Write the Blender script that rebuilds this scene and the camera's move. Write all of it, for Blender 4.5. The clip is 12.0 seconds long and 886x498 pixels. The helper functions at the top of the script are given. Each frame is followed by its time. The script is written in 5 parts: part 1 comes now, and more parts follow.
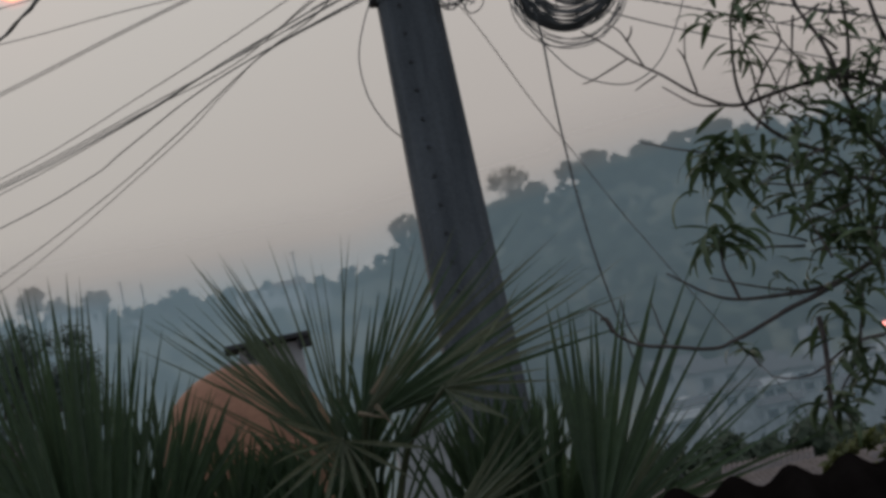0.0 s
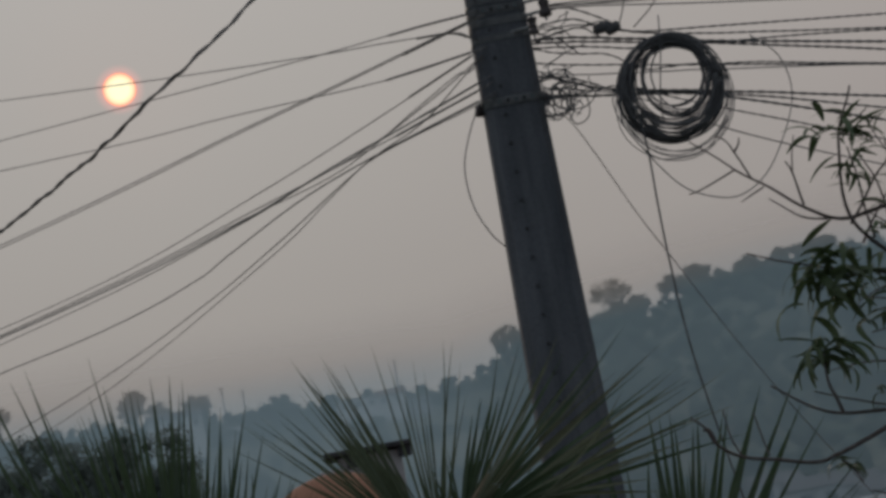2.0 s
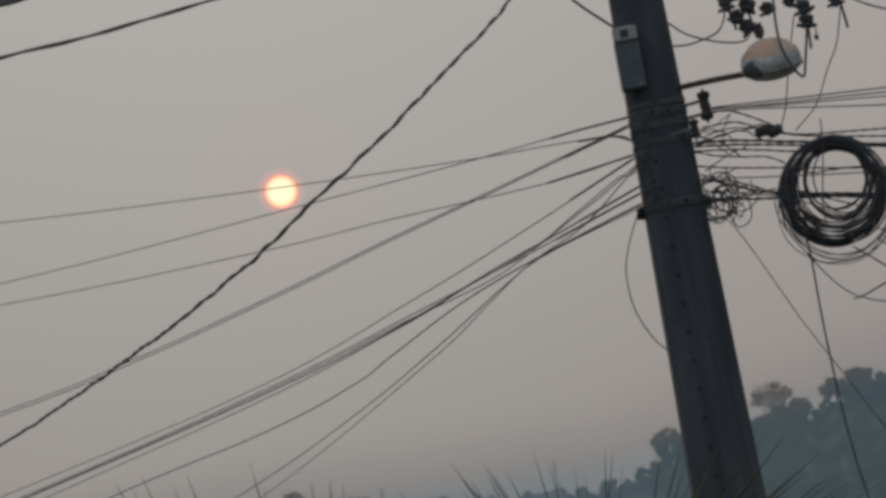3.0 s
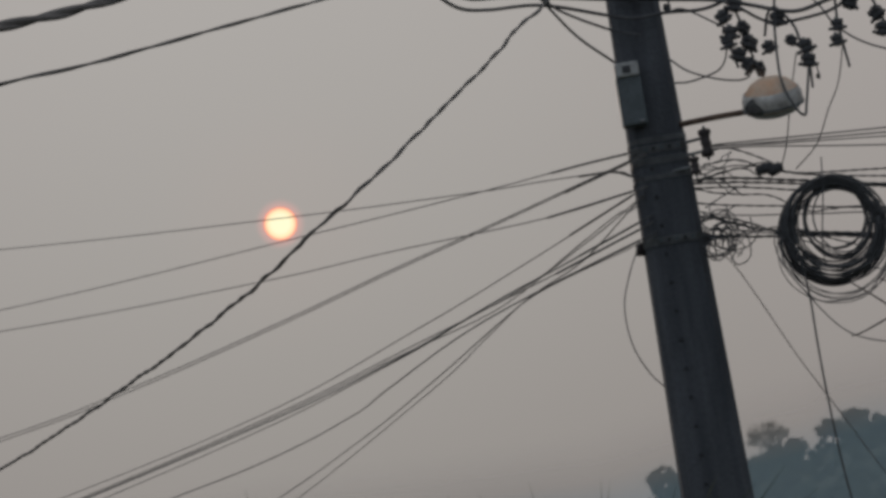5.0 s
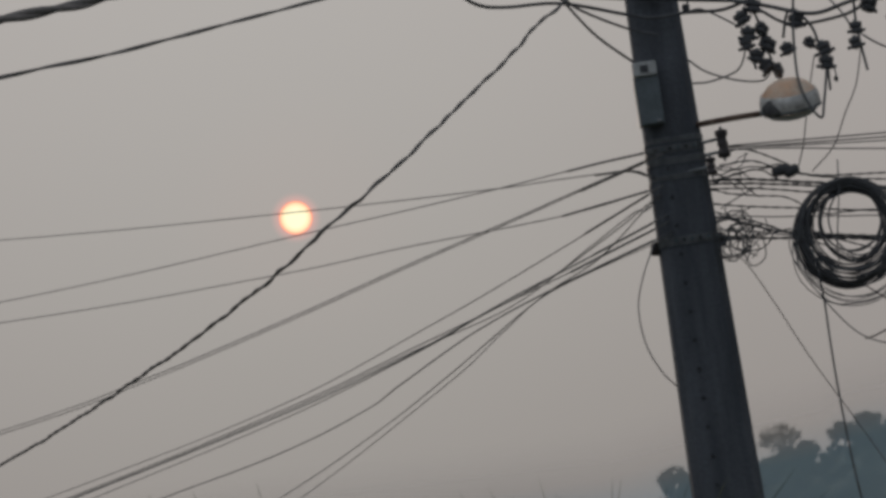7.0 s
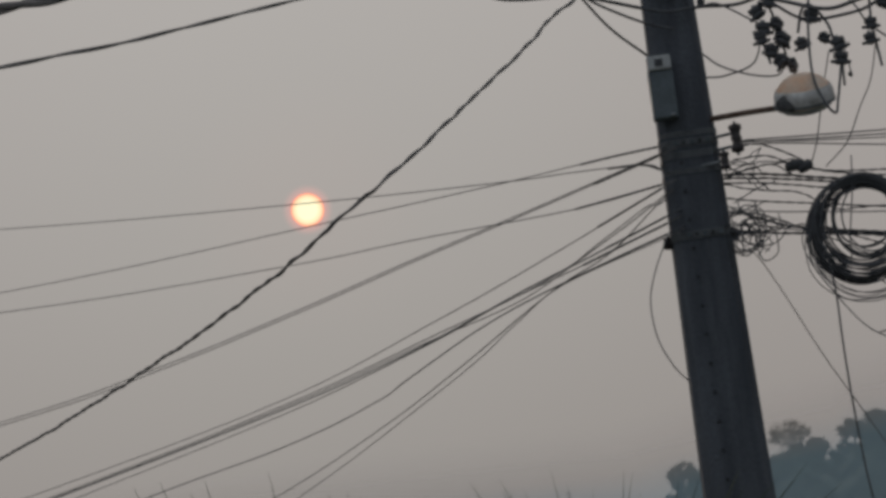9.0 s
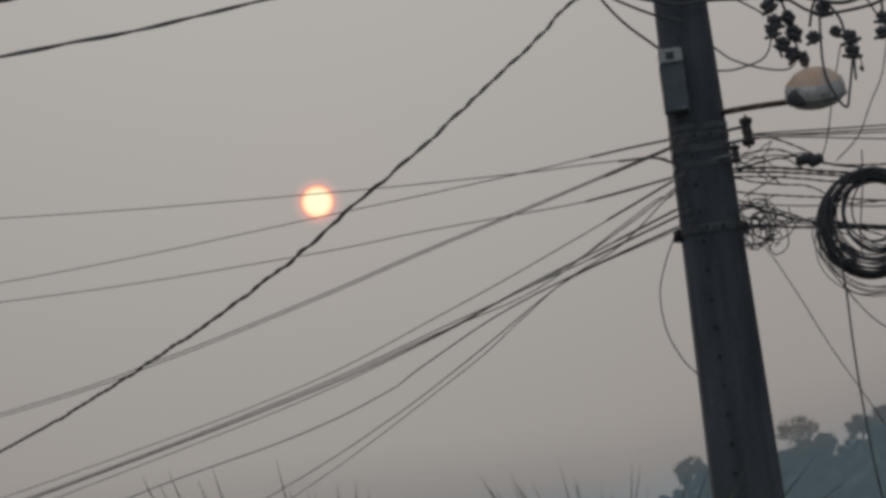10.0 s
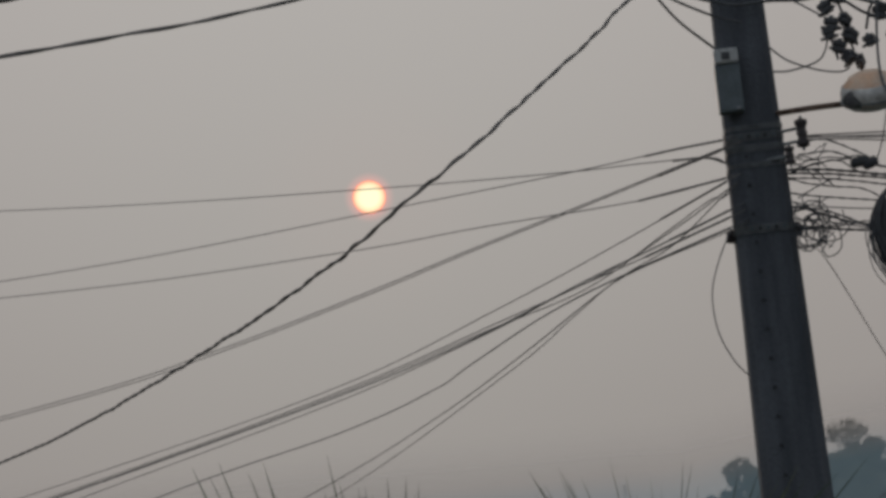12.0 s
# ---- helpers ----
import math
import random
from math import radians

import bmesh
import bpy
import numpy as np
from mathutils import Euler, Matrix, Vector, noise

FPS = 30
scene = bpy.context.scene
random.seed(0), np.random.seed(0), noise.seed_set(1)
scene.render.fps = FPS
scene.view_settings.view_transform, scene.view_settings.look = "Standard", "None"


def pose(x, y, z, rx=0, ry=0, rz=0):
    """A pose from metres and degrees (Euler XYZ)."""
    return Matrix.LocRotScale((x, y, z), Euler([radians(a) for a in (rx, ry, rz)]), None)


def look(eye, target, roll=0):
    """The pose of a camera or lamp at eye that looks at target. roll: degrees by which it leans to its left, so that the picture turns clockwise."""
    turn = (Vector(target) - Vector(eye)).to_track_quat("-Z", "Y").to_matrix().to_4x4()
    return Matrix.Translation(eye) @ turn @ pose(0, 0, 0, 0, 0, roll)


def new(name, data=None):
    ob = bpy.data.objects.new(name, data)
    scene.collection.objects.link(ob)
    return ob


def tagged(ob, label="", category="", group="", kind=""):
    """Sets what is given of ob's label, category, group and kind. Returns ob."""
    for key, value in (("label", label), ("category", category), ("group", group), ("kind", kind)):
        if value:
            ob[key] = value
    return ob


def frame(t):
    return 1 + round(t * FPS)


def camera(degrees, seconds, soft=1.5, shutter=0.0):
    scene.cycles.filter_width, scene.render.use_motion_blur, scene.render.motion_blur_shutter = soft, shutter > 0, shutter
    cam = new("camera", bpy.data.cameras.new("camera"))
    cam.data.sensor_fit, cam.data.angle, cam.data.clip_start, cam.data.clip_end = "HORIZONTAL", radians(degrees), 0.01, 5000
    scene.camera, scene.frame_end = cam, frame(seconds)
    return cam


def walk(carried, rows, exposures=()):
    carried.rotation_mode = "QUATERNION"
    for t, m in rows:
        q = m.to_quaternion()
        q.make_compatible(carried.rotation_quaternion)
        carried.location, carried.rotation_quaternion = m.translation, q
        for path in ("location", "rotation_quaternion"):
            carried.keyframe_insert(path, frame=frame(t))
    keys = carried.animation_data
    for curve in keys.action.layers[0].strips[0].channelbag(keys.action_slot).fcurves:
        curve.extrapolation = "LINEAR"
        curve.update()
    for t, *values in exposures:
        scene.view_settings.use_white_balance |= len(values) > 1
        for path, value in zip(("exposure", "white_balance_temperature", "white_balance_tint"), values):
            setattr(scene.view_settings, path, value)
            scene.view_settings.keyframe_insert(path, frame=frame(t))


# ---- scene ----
cam = camera(14.0, 12.0, soft=3.6)


def stand(x, y, z, yaw, pitch, lean):
    """The hand-held camera: place, turn to the left, tilt up, lean to the right (degrees)."""
    return pose(x, y, z, 90 + pitch, 0, yaw) @ pose(0, 0, 0, 0, 0, -lean)


walk(cam, [
    (0, stand(0.008, -0.010, 3.009, -3.511, 4.599, 11.623)),
    (0.5, stand(0.001, -0.009, 3.009, -1.895, 4.957, 10.665)),
    (1, stand(0.012, -0.011, 3.012, -2.108, 5.168, 10.732)),
    (1.5, stand(0.011, -0.009, 3.005, -2.352, 5.701, 10.531)),
    (2, stand(0.004, -0.005, 3.004, -2.246, 6.634, 10.451)),
    (2.2, stand(0.003, -0.000, 3.006, -1.503, 7.144, 10.172)),
    (2.5, stand(-0.001, 0.005, 3.008, -0.871, 7.532, 10.008)),
    (3, stand(0.002, 0.006, 3.009, -0.008, 8.681, 10.014)),
    (3.5, stand(-0.001, 0.004, 3.005, 0.101, 8.907, 9.441)),
    (5.3, stand(-0.001, 0.002, 3.002, -0.119, 9.463, 9.142)),
    (5.5, stand(-0.000, 0.000, 3.002, -0.041, 9.639, 9.039)),
    (6, stand(0.000, 0.000, 3.000, 0.000, 9.500, 8.400)),
    (6.2, stand(-0.001, -0.000, 2.998, -0.043, 9.580, 8.443)),
    (6.5, stand(-0.001, -0.005, 3.000, 0.153, 9.191, 8.235)),
    (8.5, stand(-0.006, -0.003, 2.997, 0.005, 9.265, 8.065)),
    (9, stand(-0.007, -0.000, 2.995, 0.320, 9.124, 7.634)),
    (9.5, stand(-0.006, 0.000, 2.994, 0.323, 9.098, 7.603)),
    (10, stand(-0.009, 0.004, 2.989, 0.486, 9.032, 7.166)),
    (10.5, stand(-0.007, 0.004, 2.994, 0.534, 9.106, 7.251)),
    (11, stand(-0.010, 0.006, 2.992, 0.758, 9.108, 6.755)),
    (11.5, stand(-0.019, 0.010, 2.990, 0.993, 9.020, 6.353)),
    (12, stand(-0.015, 0.012, 2.990, 1.307, 9.077, 6.176)),
], exposures=[(0, 0.32), (0.5, 0.32), (1, 0.18), (1.5, 0.03), (2, -0.08), (2.5, -0.11), (3, -0.14), (3.5, -0.14), (5.5, -0.22), (6.5, -0.13), (8.5, -0.15), (12, -0.13)])

# ---- light: a smoky evening, the sun a dull disc low over the hills ----
SUN_AT = Vector((-104.789, 2500.000, 445.001))
SUN_WAY = (SUN_AT - Vector((0, 0, 3))).normalized()
SUN_EL = math.asin(SUN_WAY.z)
SUN_AZ = math.atan2(SUN_WAY.x, SUN_WAY.y)

world = bpy.data.worlds.new("smoky_sky")
world.use_nodes = True
scene.world = world
wn, wl = world.node_tree.nodes, world.node_tree.links
wn.clear()
w_out = wn.new("ShaderNodeOutputWorld")
w_bg = wn.new("ShaderNodeBackground")
w_sky = wn.new("ShaderNodeTexSky")
w_sky.sky_type, w_sky.sun_disc = "NISHITA", False
w_sky.sun_elevation, w_sky.sun_rotation = SUN_EL, SUN_AZ
w_sky.dust_density, w_sky.air_density = 6.0, 1.5
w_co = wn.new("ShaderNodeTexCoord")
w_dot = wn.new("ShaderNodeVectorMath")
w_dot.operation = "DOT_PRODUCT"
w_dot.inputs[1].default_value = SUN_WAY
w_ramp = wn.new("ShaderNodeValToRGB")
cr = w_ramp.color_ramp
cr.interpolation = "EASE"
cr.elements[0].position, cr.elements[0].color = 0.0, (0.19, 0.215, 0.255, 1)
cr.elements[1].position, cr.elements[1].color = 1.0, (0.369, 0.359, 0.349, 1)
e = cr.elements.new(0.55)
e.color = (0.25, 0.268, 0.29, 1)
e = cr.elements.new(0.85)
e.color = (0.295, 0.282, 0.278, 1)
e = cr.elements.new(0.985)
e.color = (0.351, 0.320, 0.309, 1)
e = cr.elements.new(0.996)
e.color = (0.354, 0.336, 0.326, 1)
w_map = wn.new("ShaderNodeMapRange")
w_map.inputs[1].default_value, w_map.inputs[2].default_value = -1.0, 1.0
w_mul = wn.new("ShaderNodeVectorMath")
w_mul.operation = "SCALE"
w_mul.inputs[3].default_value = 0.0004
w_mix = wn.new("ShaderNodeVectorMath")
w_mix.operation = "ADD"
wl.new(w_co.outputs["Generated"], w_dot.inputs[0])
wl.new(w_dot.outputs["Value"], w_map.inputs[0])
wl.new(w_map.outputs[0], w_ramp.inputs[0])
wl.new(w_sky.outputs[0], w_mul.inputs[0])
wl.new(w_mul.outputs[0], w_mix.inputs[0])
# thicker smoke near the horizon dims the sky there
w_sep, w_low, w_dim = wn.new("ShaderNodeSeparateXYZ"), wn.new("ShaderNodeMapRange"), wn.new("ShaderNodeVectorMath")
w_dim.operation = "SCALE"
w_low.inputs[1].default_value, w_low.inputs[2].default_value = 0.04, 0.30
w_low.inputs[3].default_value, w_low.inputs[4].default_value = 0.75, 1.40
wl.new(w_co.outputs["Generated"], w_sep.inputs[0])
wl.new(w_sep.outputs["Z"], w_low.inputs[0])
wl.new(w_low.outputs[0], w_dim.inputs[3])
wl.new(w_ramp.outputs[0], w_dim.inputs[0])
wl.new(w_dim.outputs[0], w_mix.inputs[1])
# the reddened aureole close round the sun
w_acos = wn.new("ShaderNodeMath")
w_acos.operation = "ARCCOSINE"
w_near = wn.new("ShaderNodeMapRange")
w_near.interpolation_type = "SMOOTHERSTEP"
w_near.inputs[1].default_value, w_near.inputs[2].default_value = radians(0.25), radians(0.44)
w_near.inputs[3].default_value, w_near.inputs[4].default_value = 1.0, 0.0
w_wide = wn.new("ShaderNodeMapRange")
w_wide.interpolation_type = "SMOOTHERSTEP"
w_wide.inputs[1].default_value, w_wide.inputs[2].default_value = radians(0.2), radians(2.6)
w_wide.inputs[3].default_value, w_wide.inputs[4].default_value = 1.0, 0.0
w_a1, w_a2 = wn.new("ShaderNodeVectorMath"), wn.new("ShaderNodeVectorMath")
w_a1.operation = w_a2.operation = "MULTIPLY_ADD"
w_a1.inputs[1].default_value = (0.22, 0.03, 0.02)
w_a2.inputs[1].default_value = (0.013, 0.003, 0.001)
wl.new(w_dot.outputs["Value"], w_acos.inputs[0])
wl.new(w_acos.outputs[0], w_near.inputs[0])
wl.new(w_acos.outputs[0], w_wide.inputs[0])
wl.new(w_near.outputs[0], w_a1.inputs[0])
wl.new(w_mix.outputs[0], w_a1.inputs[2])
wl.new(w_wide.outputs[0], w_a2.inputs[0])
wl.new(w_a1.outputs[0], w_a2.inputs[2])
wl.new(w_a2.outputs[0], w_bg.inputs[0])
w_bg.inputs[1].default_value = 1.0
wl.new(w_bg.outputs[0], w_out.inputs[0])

lamp = bpy.data.lights.new("sun", "SUN")
lamp.energy, lamp.angle, lamp.color = 0.3, radians(10), (1.0, 0.78, 0.62)
sun = new("sun", lamp)
sun.matrix_world = look(SUN_AT, (0, 0, 3))


# ---- materials ----
def mat(name, base, dark=None, rough=0.7, metal=0.0, scale=8.0, bump=0.15, fine=90.0, spread=0.0, coat=0.0, detail=5.0, streak=1.0):
    """A weathered surface: stains at one scale, grain at a finer one, relief from both."""
    m = bpy.data.materials.new(name)
    m.use_nodes = True
    n, l = m.node_tree.nodes, m.node_tree.links
    b = n["Principled BSDF"]
    co = n.new("ShaderNodeTexCoord")
    big = n.new("ShaderNodeTexNoise")
    big.inputs["Scale"].default_value, big.inputs["Detail"].default_value = scale, detail
    small = n.new("ShaderNodeTexNoise")
    small.inputs["Scale"].default_value, small.inputs["Detail"].default_value = fine, 3
    mp = n.new("ShaderNodeMapping")
    mp.inputs["Scale"].default_value = (1, 1, streak)
    l.new(co.outputs["Object"], mp.inputs[0])
    l.new(mp.outputs[0], big.inputs[0])
    l.new(co.outputs["Object"], small.inputs[0])
    ramp = n.new("ShaderNodeValToRGB")
    dark = dark or tuple(c * 0.55 for c in base)
    ramp.color_ramp.elements[0].position, ramp.color_ramp.elements[0].color = 0.32, (*dark, 1)
    ramp.color_ramp.elements[1].position, ramp.color_ramp.elements[1].color = 0.68, (*base, 1)
    l.new(big.outputs[0], ramp.inputs[0])
    hsv = n.new("ShaderNodeHueSaturation")
    grain = n.new("ShaderNodeMapRange")
    grain.inputs[3].default_value, grain.inputs[4].default_value = 0.75, 1.25
    l.new(small.outputs[0], grain.inputs[0])
    val = grain.outputs[0]
    if spread:
        info = n.new("ShaderNodeObjectInfo")
        isl = n.new("ShaderNodeNewGeometry")
        s1 = n.new("ShaderNodeMath")
        s1.operation = "ADD"
        l.new(info.outputs["Random"], s1.inputs[0])
        l.new(isl.outputs["Random Per Island"], s1.inputs[1])
        s2 = n.new("ShaderNodeMapRange")
        s2.inputs[2].default_value = 2.0
        s2.inputs[3].default_value, s2.inputs[4].default_value = 1 - spread, 1 + spread
        l.new(s1.outputs[0], s2.inputs[0])
        s3 = n.new("ShaderNodeMath")
        s3.operation = "MULTIPLY"
        l.new(grain.outputs[0], s3.inputs[0])
        l.new(s2.outputs[0], s3.inputs[1])
        val = s3.outputs[0]
    l.new(val, hsv.inputs["Value"])
    l.new(ramp.outputs[0], hsv.inputs["Color"])
    l.new(hsv.outputs[0], b.inputs["Base Color"])
    b.inputs["Roughness"].default_value, b.inputs["Metallic"].default_value = rough, metal
    b.inputs["Coat Weight"].default_value = coat
    if bump:
        add = n.new("ShaderNodeMath")
        l.new(big.outputs[0], add.inputs[0])
        l.new(small.outputs[0], add.inputs[1])
        bp = n.new("ShaderNodeBump")
        bp.inputs["Strength"].default_value, bp.inputs["Distance"].default_value = bump, 0.01
        l.new(add.outputs[0], bp.inputs["Height"])
        l.new(bp.outputs[0], b.inputs["Normal"])
    return m


def leafy(name, base, dark, through_light, rough=0.5, scale=6.0, spread=0.3):
    """Foliage: a leaf that also lets light through."""
    m = mat(name, base, dark, rough=rough, scale=scale, bump=0.1, fine=60, spread=spread)
    n, l = m.node_tree.nodes, m.node_tree.links
    b = n["Principled BSDF"]
    tr = n.new("ShaderNodeBsdfTranslucent")
    mx = n.new("ShaderNodeMixShader")
    mx.inputs[0].default_value = through_light
    l.new(b.inputs["Base Color"].links[0].from_socket, tr.inputs["Color"])
    l.new(b.outputs[0], mx.inputs[1])
    l.new(tr.outputs[0], mx.inputs[2])
    l.new(mx.outputs[0], n["Material Output"].inputs[0])
    return m


CONCRETE = mat("aged_concrete", (0.132, 0.143, 0.162), (0.075, 0.083, 0.096), rough=0.95, scale=16, bump=0.5, fine=70, streak=0.1)
HOLE = mat("hole_shadow", (0.07, 0.072, 0.078), rough=1.0, bump=0)
# black sheath, porcelain and plastic are raised in colour to imitate lens veil
CABLE = mat("veil_lifted_black_sheath", (0.135, 0.14, 0.148), (0.09, 0.094, 0.10), rough=0.7, scale=20, bump=0.1)
# sheath lightened to grey so haze and blur over thin cables sit in its colour
CABLE_GREY = mat("haze_lightened_sheath", (0.19, 0.183, 0.18), (0.12, 0.116, 0.114), rough=0.8, scale=14, bump=0.1)
STEEL = mat("galvanised_steel", (0.34, 0.36, 0.37), (0.19, 0.20, 0.21), rough=0.55, metal=0.4, scale=25, bump=0.1)
PORCELAIN = mat("veil_lifted_porcelain", (0.09, 0.078, 0.078), (0.06, 0.052, 0.052), rough=0.65, scale=20, bump=0.05)
BLACK_PLASTIC = mat("veil_lifted_black_plastic", (0.10, 0.102, 0.108), (0.065, 0.067, 0.072), rough=0.6, scale=20, bump=0.08)
BOX_GREY = mat("grey_box_paint", (0.155, 0.185, 0.20), (0.115, 0.14, 0.15), rough=0.5, scale=18, bump=0.08)
BOX_WHITE = mat("white_plastic", (0.60, 0.61, 0.60), (0.46, 0.47, 0.46), rough=0.5, scale=22, bump=0.05)
RUST = mat("rusted_pipe", (0.24, 0.165, 0.12), (0.10, 0.06, 0.045), rough=0.8, metal=0.2, scale=30, bump=0.3)
# pale hood colour with noise blotches of orange
LAMP_HOOD = mat("orange_blotched_hood", (0.90, 0.74, 0.60), (0.82, 0.47, 0.27), rough=0.6, scale=9, bump=0.15)
LAMP_WHITE = mat("dirty_white_reflector", (0.86, 0.84, 0.81), (0.36, 0.34, 0.32), rough=0.5, scale=20, bump=0.15)
PALM = leafy("palm_leaf_green", (0.068, 0.112, 0.056), (0.041, 0.073, 0.038), 0.28, rough=0.45, scale=10)
PALM_MID = leafy("palm_leaf_grey_green", (0.098, 0.132, 0.078), (0.064, 0.09, 0.054), 0.28, rough=0.5, scale=10)
PALM_PALE = leafy("palm_leaf_pale", (0.16, 0.18, 0.115), (0.10, 0.12, 0.075), 0.25, rough=0.5, scale=10)
PALM_DRY = mat("dry_palm_fibre", (0.26, 0.22, 0.15), (0.14, 0.11, 0.08), rough=0.9, scale=20, bump=0.5)
PEACH_LEAF = leafy("peach_leaf_green", (0.105, 0.155, 0.07), (0.06, 0.10, 0.05), 0.25, rough=0.45, scale=30, spread=0.4)
BARK = mat("twig_bark", (0.13, 0.11, 0.105), (0.075, 0.063, 0.063), rough=0.9, scale=60, bump=0.4)
# leaf colour raised and cooled to imitate haze in front of this tree
BUSH = leafy("haze_tinted_bush_leaf", (0.15, 0.19, 0.175), (0.115, 0.15, 0.138), 0.3, rough=0.6, scale=3)
WOOD_LEAF = leafy("forest_canopy", (0.075, 0.10, 0.06), (0.04, 0.06, 0.04), 0.1, rough=0.8, scale=0.15, spread=0.35)
EARTH = mat("scrub_and_earth", (0.10, 0.105, 0.07), (0.055, 0.065, 0.045), rough=1.0, scale=0.05, bump=0.3, fine=1.5)
TERRACOTTA = mat("terracotta_plaster", (0.40, 0.205, 0.13), (0.27, 0.135, 0.09), rough=0.9, scale=1.2, bump=0.2, fine=14)
BLOCKWORK = mat("grey_cement_render", (0.40, 0.40, 0.41), (0.30, 0.30, 0.31), rough=0.95, scale=1.5, bump=0.2, fine=20)
DARK_SLAB = mat("dark_mottled_slab", (0.07, 0.07, 0.075), (0.04, 0.04, 0.045), rough=0.9, scale=2, bump=0.2, fine=20)
DARK_MOTTLE = mat("mottled_dark_metal", (0.14, 0.135, 0.13), (0.05, 0.05, 0.055), rough=0.8, scale=45, bump=0.3)
PALE_WALL = mat("limewashed_wall", (0.74, 0.73, 0.72), (0.58, 0.57, 0.57), rough=0.9, scale=0.8, bump=0.1, fine=10)
TILE = mat("clay_tile", (0.30, 0.20, 0.16), (0.20, 0.13, 0.11), rough=0.9, scale=2, bump=0.2, fine=20)
ZINC = mat("old_zinc_sheet", (0.15, 0.14, 0.148), (0.095, 0.087, 0.093), rough=0.95, metal=0.0, scale=6, bump=0.2)
# near-black base puts the sheet's backlit shade into its colour; specular stays off
SHADE_SHEET = mat("shade_black_sheet", (0.010, 0.009, 0.009), (0.006, 0.005, 0.005), rough=0.95, scale=10, bump=0.2)
SHADE_SHEET.node_tree.nodes["Principled BSDF"].inputs["Specular IOR Level"].default_value = 0.0
ZINC.node_tree.nodes["Principled BSDF"].inputs["Specular IOR Level"].default_value = 0.15
WINDOW_DARK = mat("dark_window_glass", (0.03, 0.035, 0.04), rough=0.15, scale=2, bump=0)
WALL_MAT = mat("house_plaster", (0.35, 0.33, 0.30), (0.26, 0.25, 0.23), rough=0.9, scale=2, bump=0.2)

SUN_MAT = bpy.data.materials.new("sun_through_smoke")
SUN_MAT.use_nodes = True
n, l = SUN_MAT.node_tree.nodes, SUN_MAT.node_tree.links
n.clear()
s_out, s_em = n.new("ShaderNodeOutputMaterial"), n.new("ShaderNodeEmission")
s_co, s_len, s_ramp = n.new("ShaderNodeTexCoord"), n.new("ShaderNodeVectorMath"), n.new("ShaderNodeValToRGB")
s_len.operation = "LENGTH"
se = s_ramp.color_ramp.elements
se[0].position, se[0].color = 0.55, (1.0, 0.93, 0.62, 1)
se[1].position, se[1].color = 1.0, (0.98, 0.24, 0.17, 1)
x = se.new(0.84)
x.color = (1.0, 0.70, 0.42, 1)
l.new(s_co.outputs["Object"], s_len.inputs[0])
l.new(s_len.outputs["Value"], s_ramp.inputs[0])
l.new(s_ramp.outputs[0], s_em.inputs[0])
s_em.inputs[1].default_value = 1.25
l.new(s_em.outputs[0], s_out.inputs[0])

# tinted see-through sheet that imitates distance haze by colour, densest under the ridge
HAZE = bpy.data.materials.new("distance_haze_sheet")
HAZE.use_nodes = True
n, l = HAZE.node_tree.nodes, HAZE.node_tree.links
n.clear()
h_out, h_mix, h_tr = n.new("ShaderNodeOutputMaterial"), n.new("ShaderNodeMixShader"), n.new("ShaderNodeBsdfTransparent")
h_df, h_tl, h_m2 = n.new("ShaderNodeBsdfDiffuse"), n.new("ShaderNodeBsdfTranslucent"), n.new("ShaderNodeMixShader")
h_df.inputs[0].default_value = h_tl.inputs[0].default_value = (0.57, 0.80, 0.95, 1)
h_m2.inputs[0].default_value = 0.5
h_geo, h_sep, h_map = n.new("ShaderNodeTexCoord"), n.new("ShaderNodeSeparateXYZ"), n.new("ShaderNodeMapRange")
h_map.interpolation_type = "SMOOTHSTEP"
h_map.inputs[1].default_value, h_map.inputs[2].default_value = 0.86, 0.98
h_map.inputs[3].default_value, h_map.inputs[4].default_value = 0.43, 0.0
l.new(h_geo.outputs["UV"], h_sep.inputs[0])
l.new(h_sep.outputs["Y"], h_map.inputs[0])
# the tint pales towards the sheet's top so its edge blends into the sky
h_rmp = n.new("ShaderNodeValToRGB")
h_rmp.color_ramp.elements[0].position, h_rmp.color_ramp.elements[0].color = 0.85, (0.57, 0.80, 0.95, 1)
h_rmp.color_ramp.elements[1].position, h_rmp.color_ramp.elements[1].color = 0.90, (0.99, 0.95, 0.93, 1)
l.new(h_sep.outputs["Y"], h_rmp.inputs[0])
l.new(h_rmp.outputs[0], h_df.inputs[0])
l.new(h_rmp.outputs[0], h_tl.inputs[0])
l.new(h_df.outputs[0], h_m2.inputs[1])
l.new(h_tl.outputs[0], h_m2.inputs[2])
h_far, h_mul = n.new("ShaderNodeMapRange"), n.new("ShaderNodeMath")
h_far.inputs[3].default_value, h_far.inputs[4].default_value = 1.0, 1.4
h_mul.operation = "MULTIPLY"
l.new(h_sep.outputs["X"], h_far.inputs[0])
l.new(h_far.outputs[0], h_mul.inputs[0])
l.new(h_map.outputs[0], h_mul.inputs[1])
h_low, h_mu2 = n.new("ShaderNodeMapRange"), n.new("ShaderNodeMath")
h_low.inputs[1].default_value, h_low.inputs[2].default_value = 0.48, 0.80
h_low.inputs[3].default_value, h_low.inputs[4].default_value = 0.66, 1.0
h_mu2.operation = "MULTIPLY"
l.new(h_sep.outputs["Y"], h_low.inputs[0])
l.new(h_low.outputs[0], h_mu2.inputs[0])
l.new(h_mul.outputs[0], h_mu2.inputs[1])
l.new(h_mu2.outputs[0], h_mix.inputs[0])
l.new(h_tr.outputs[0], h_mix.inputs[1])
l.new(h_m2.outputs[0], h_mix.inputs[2])
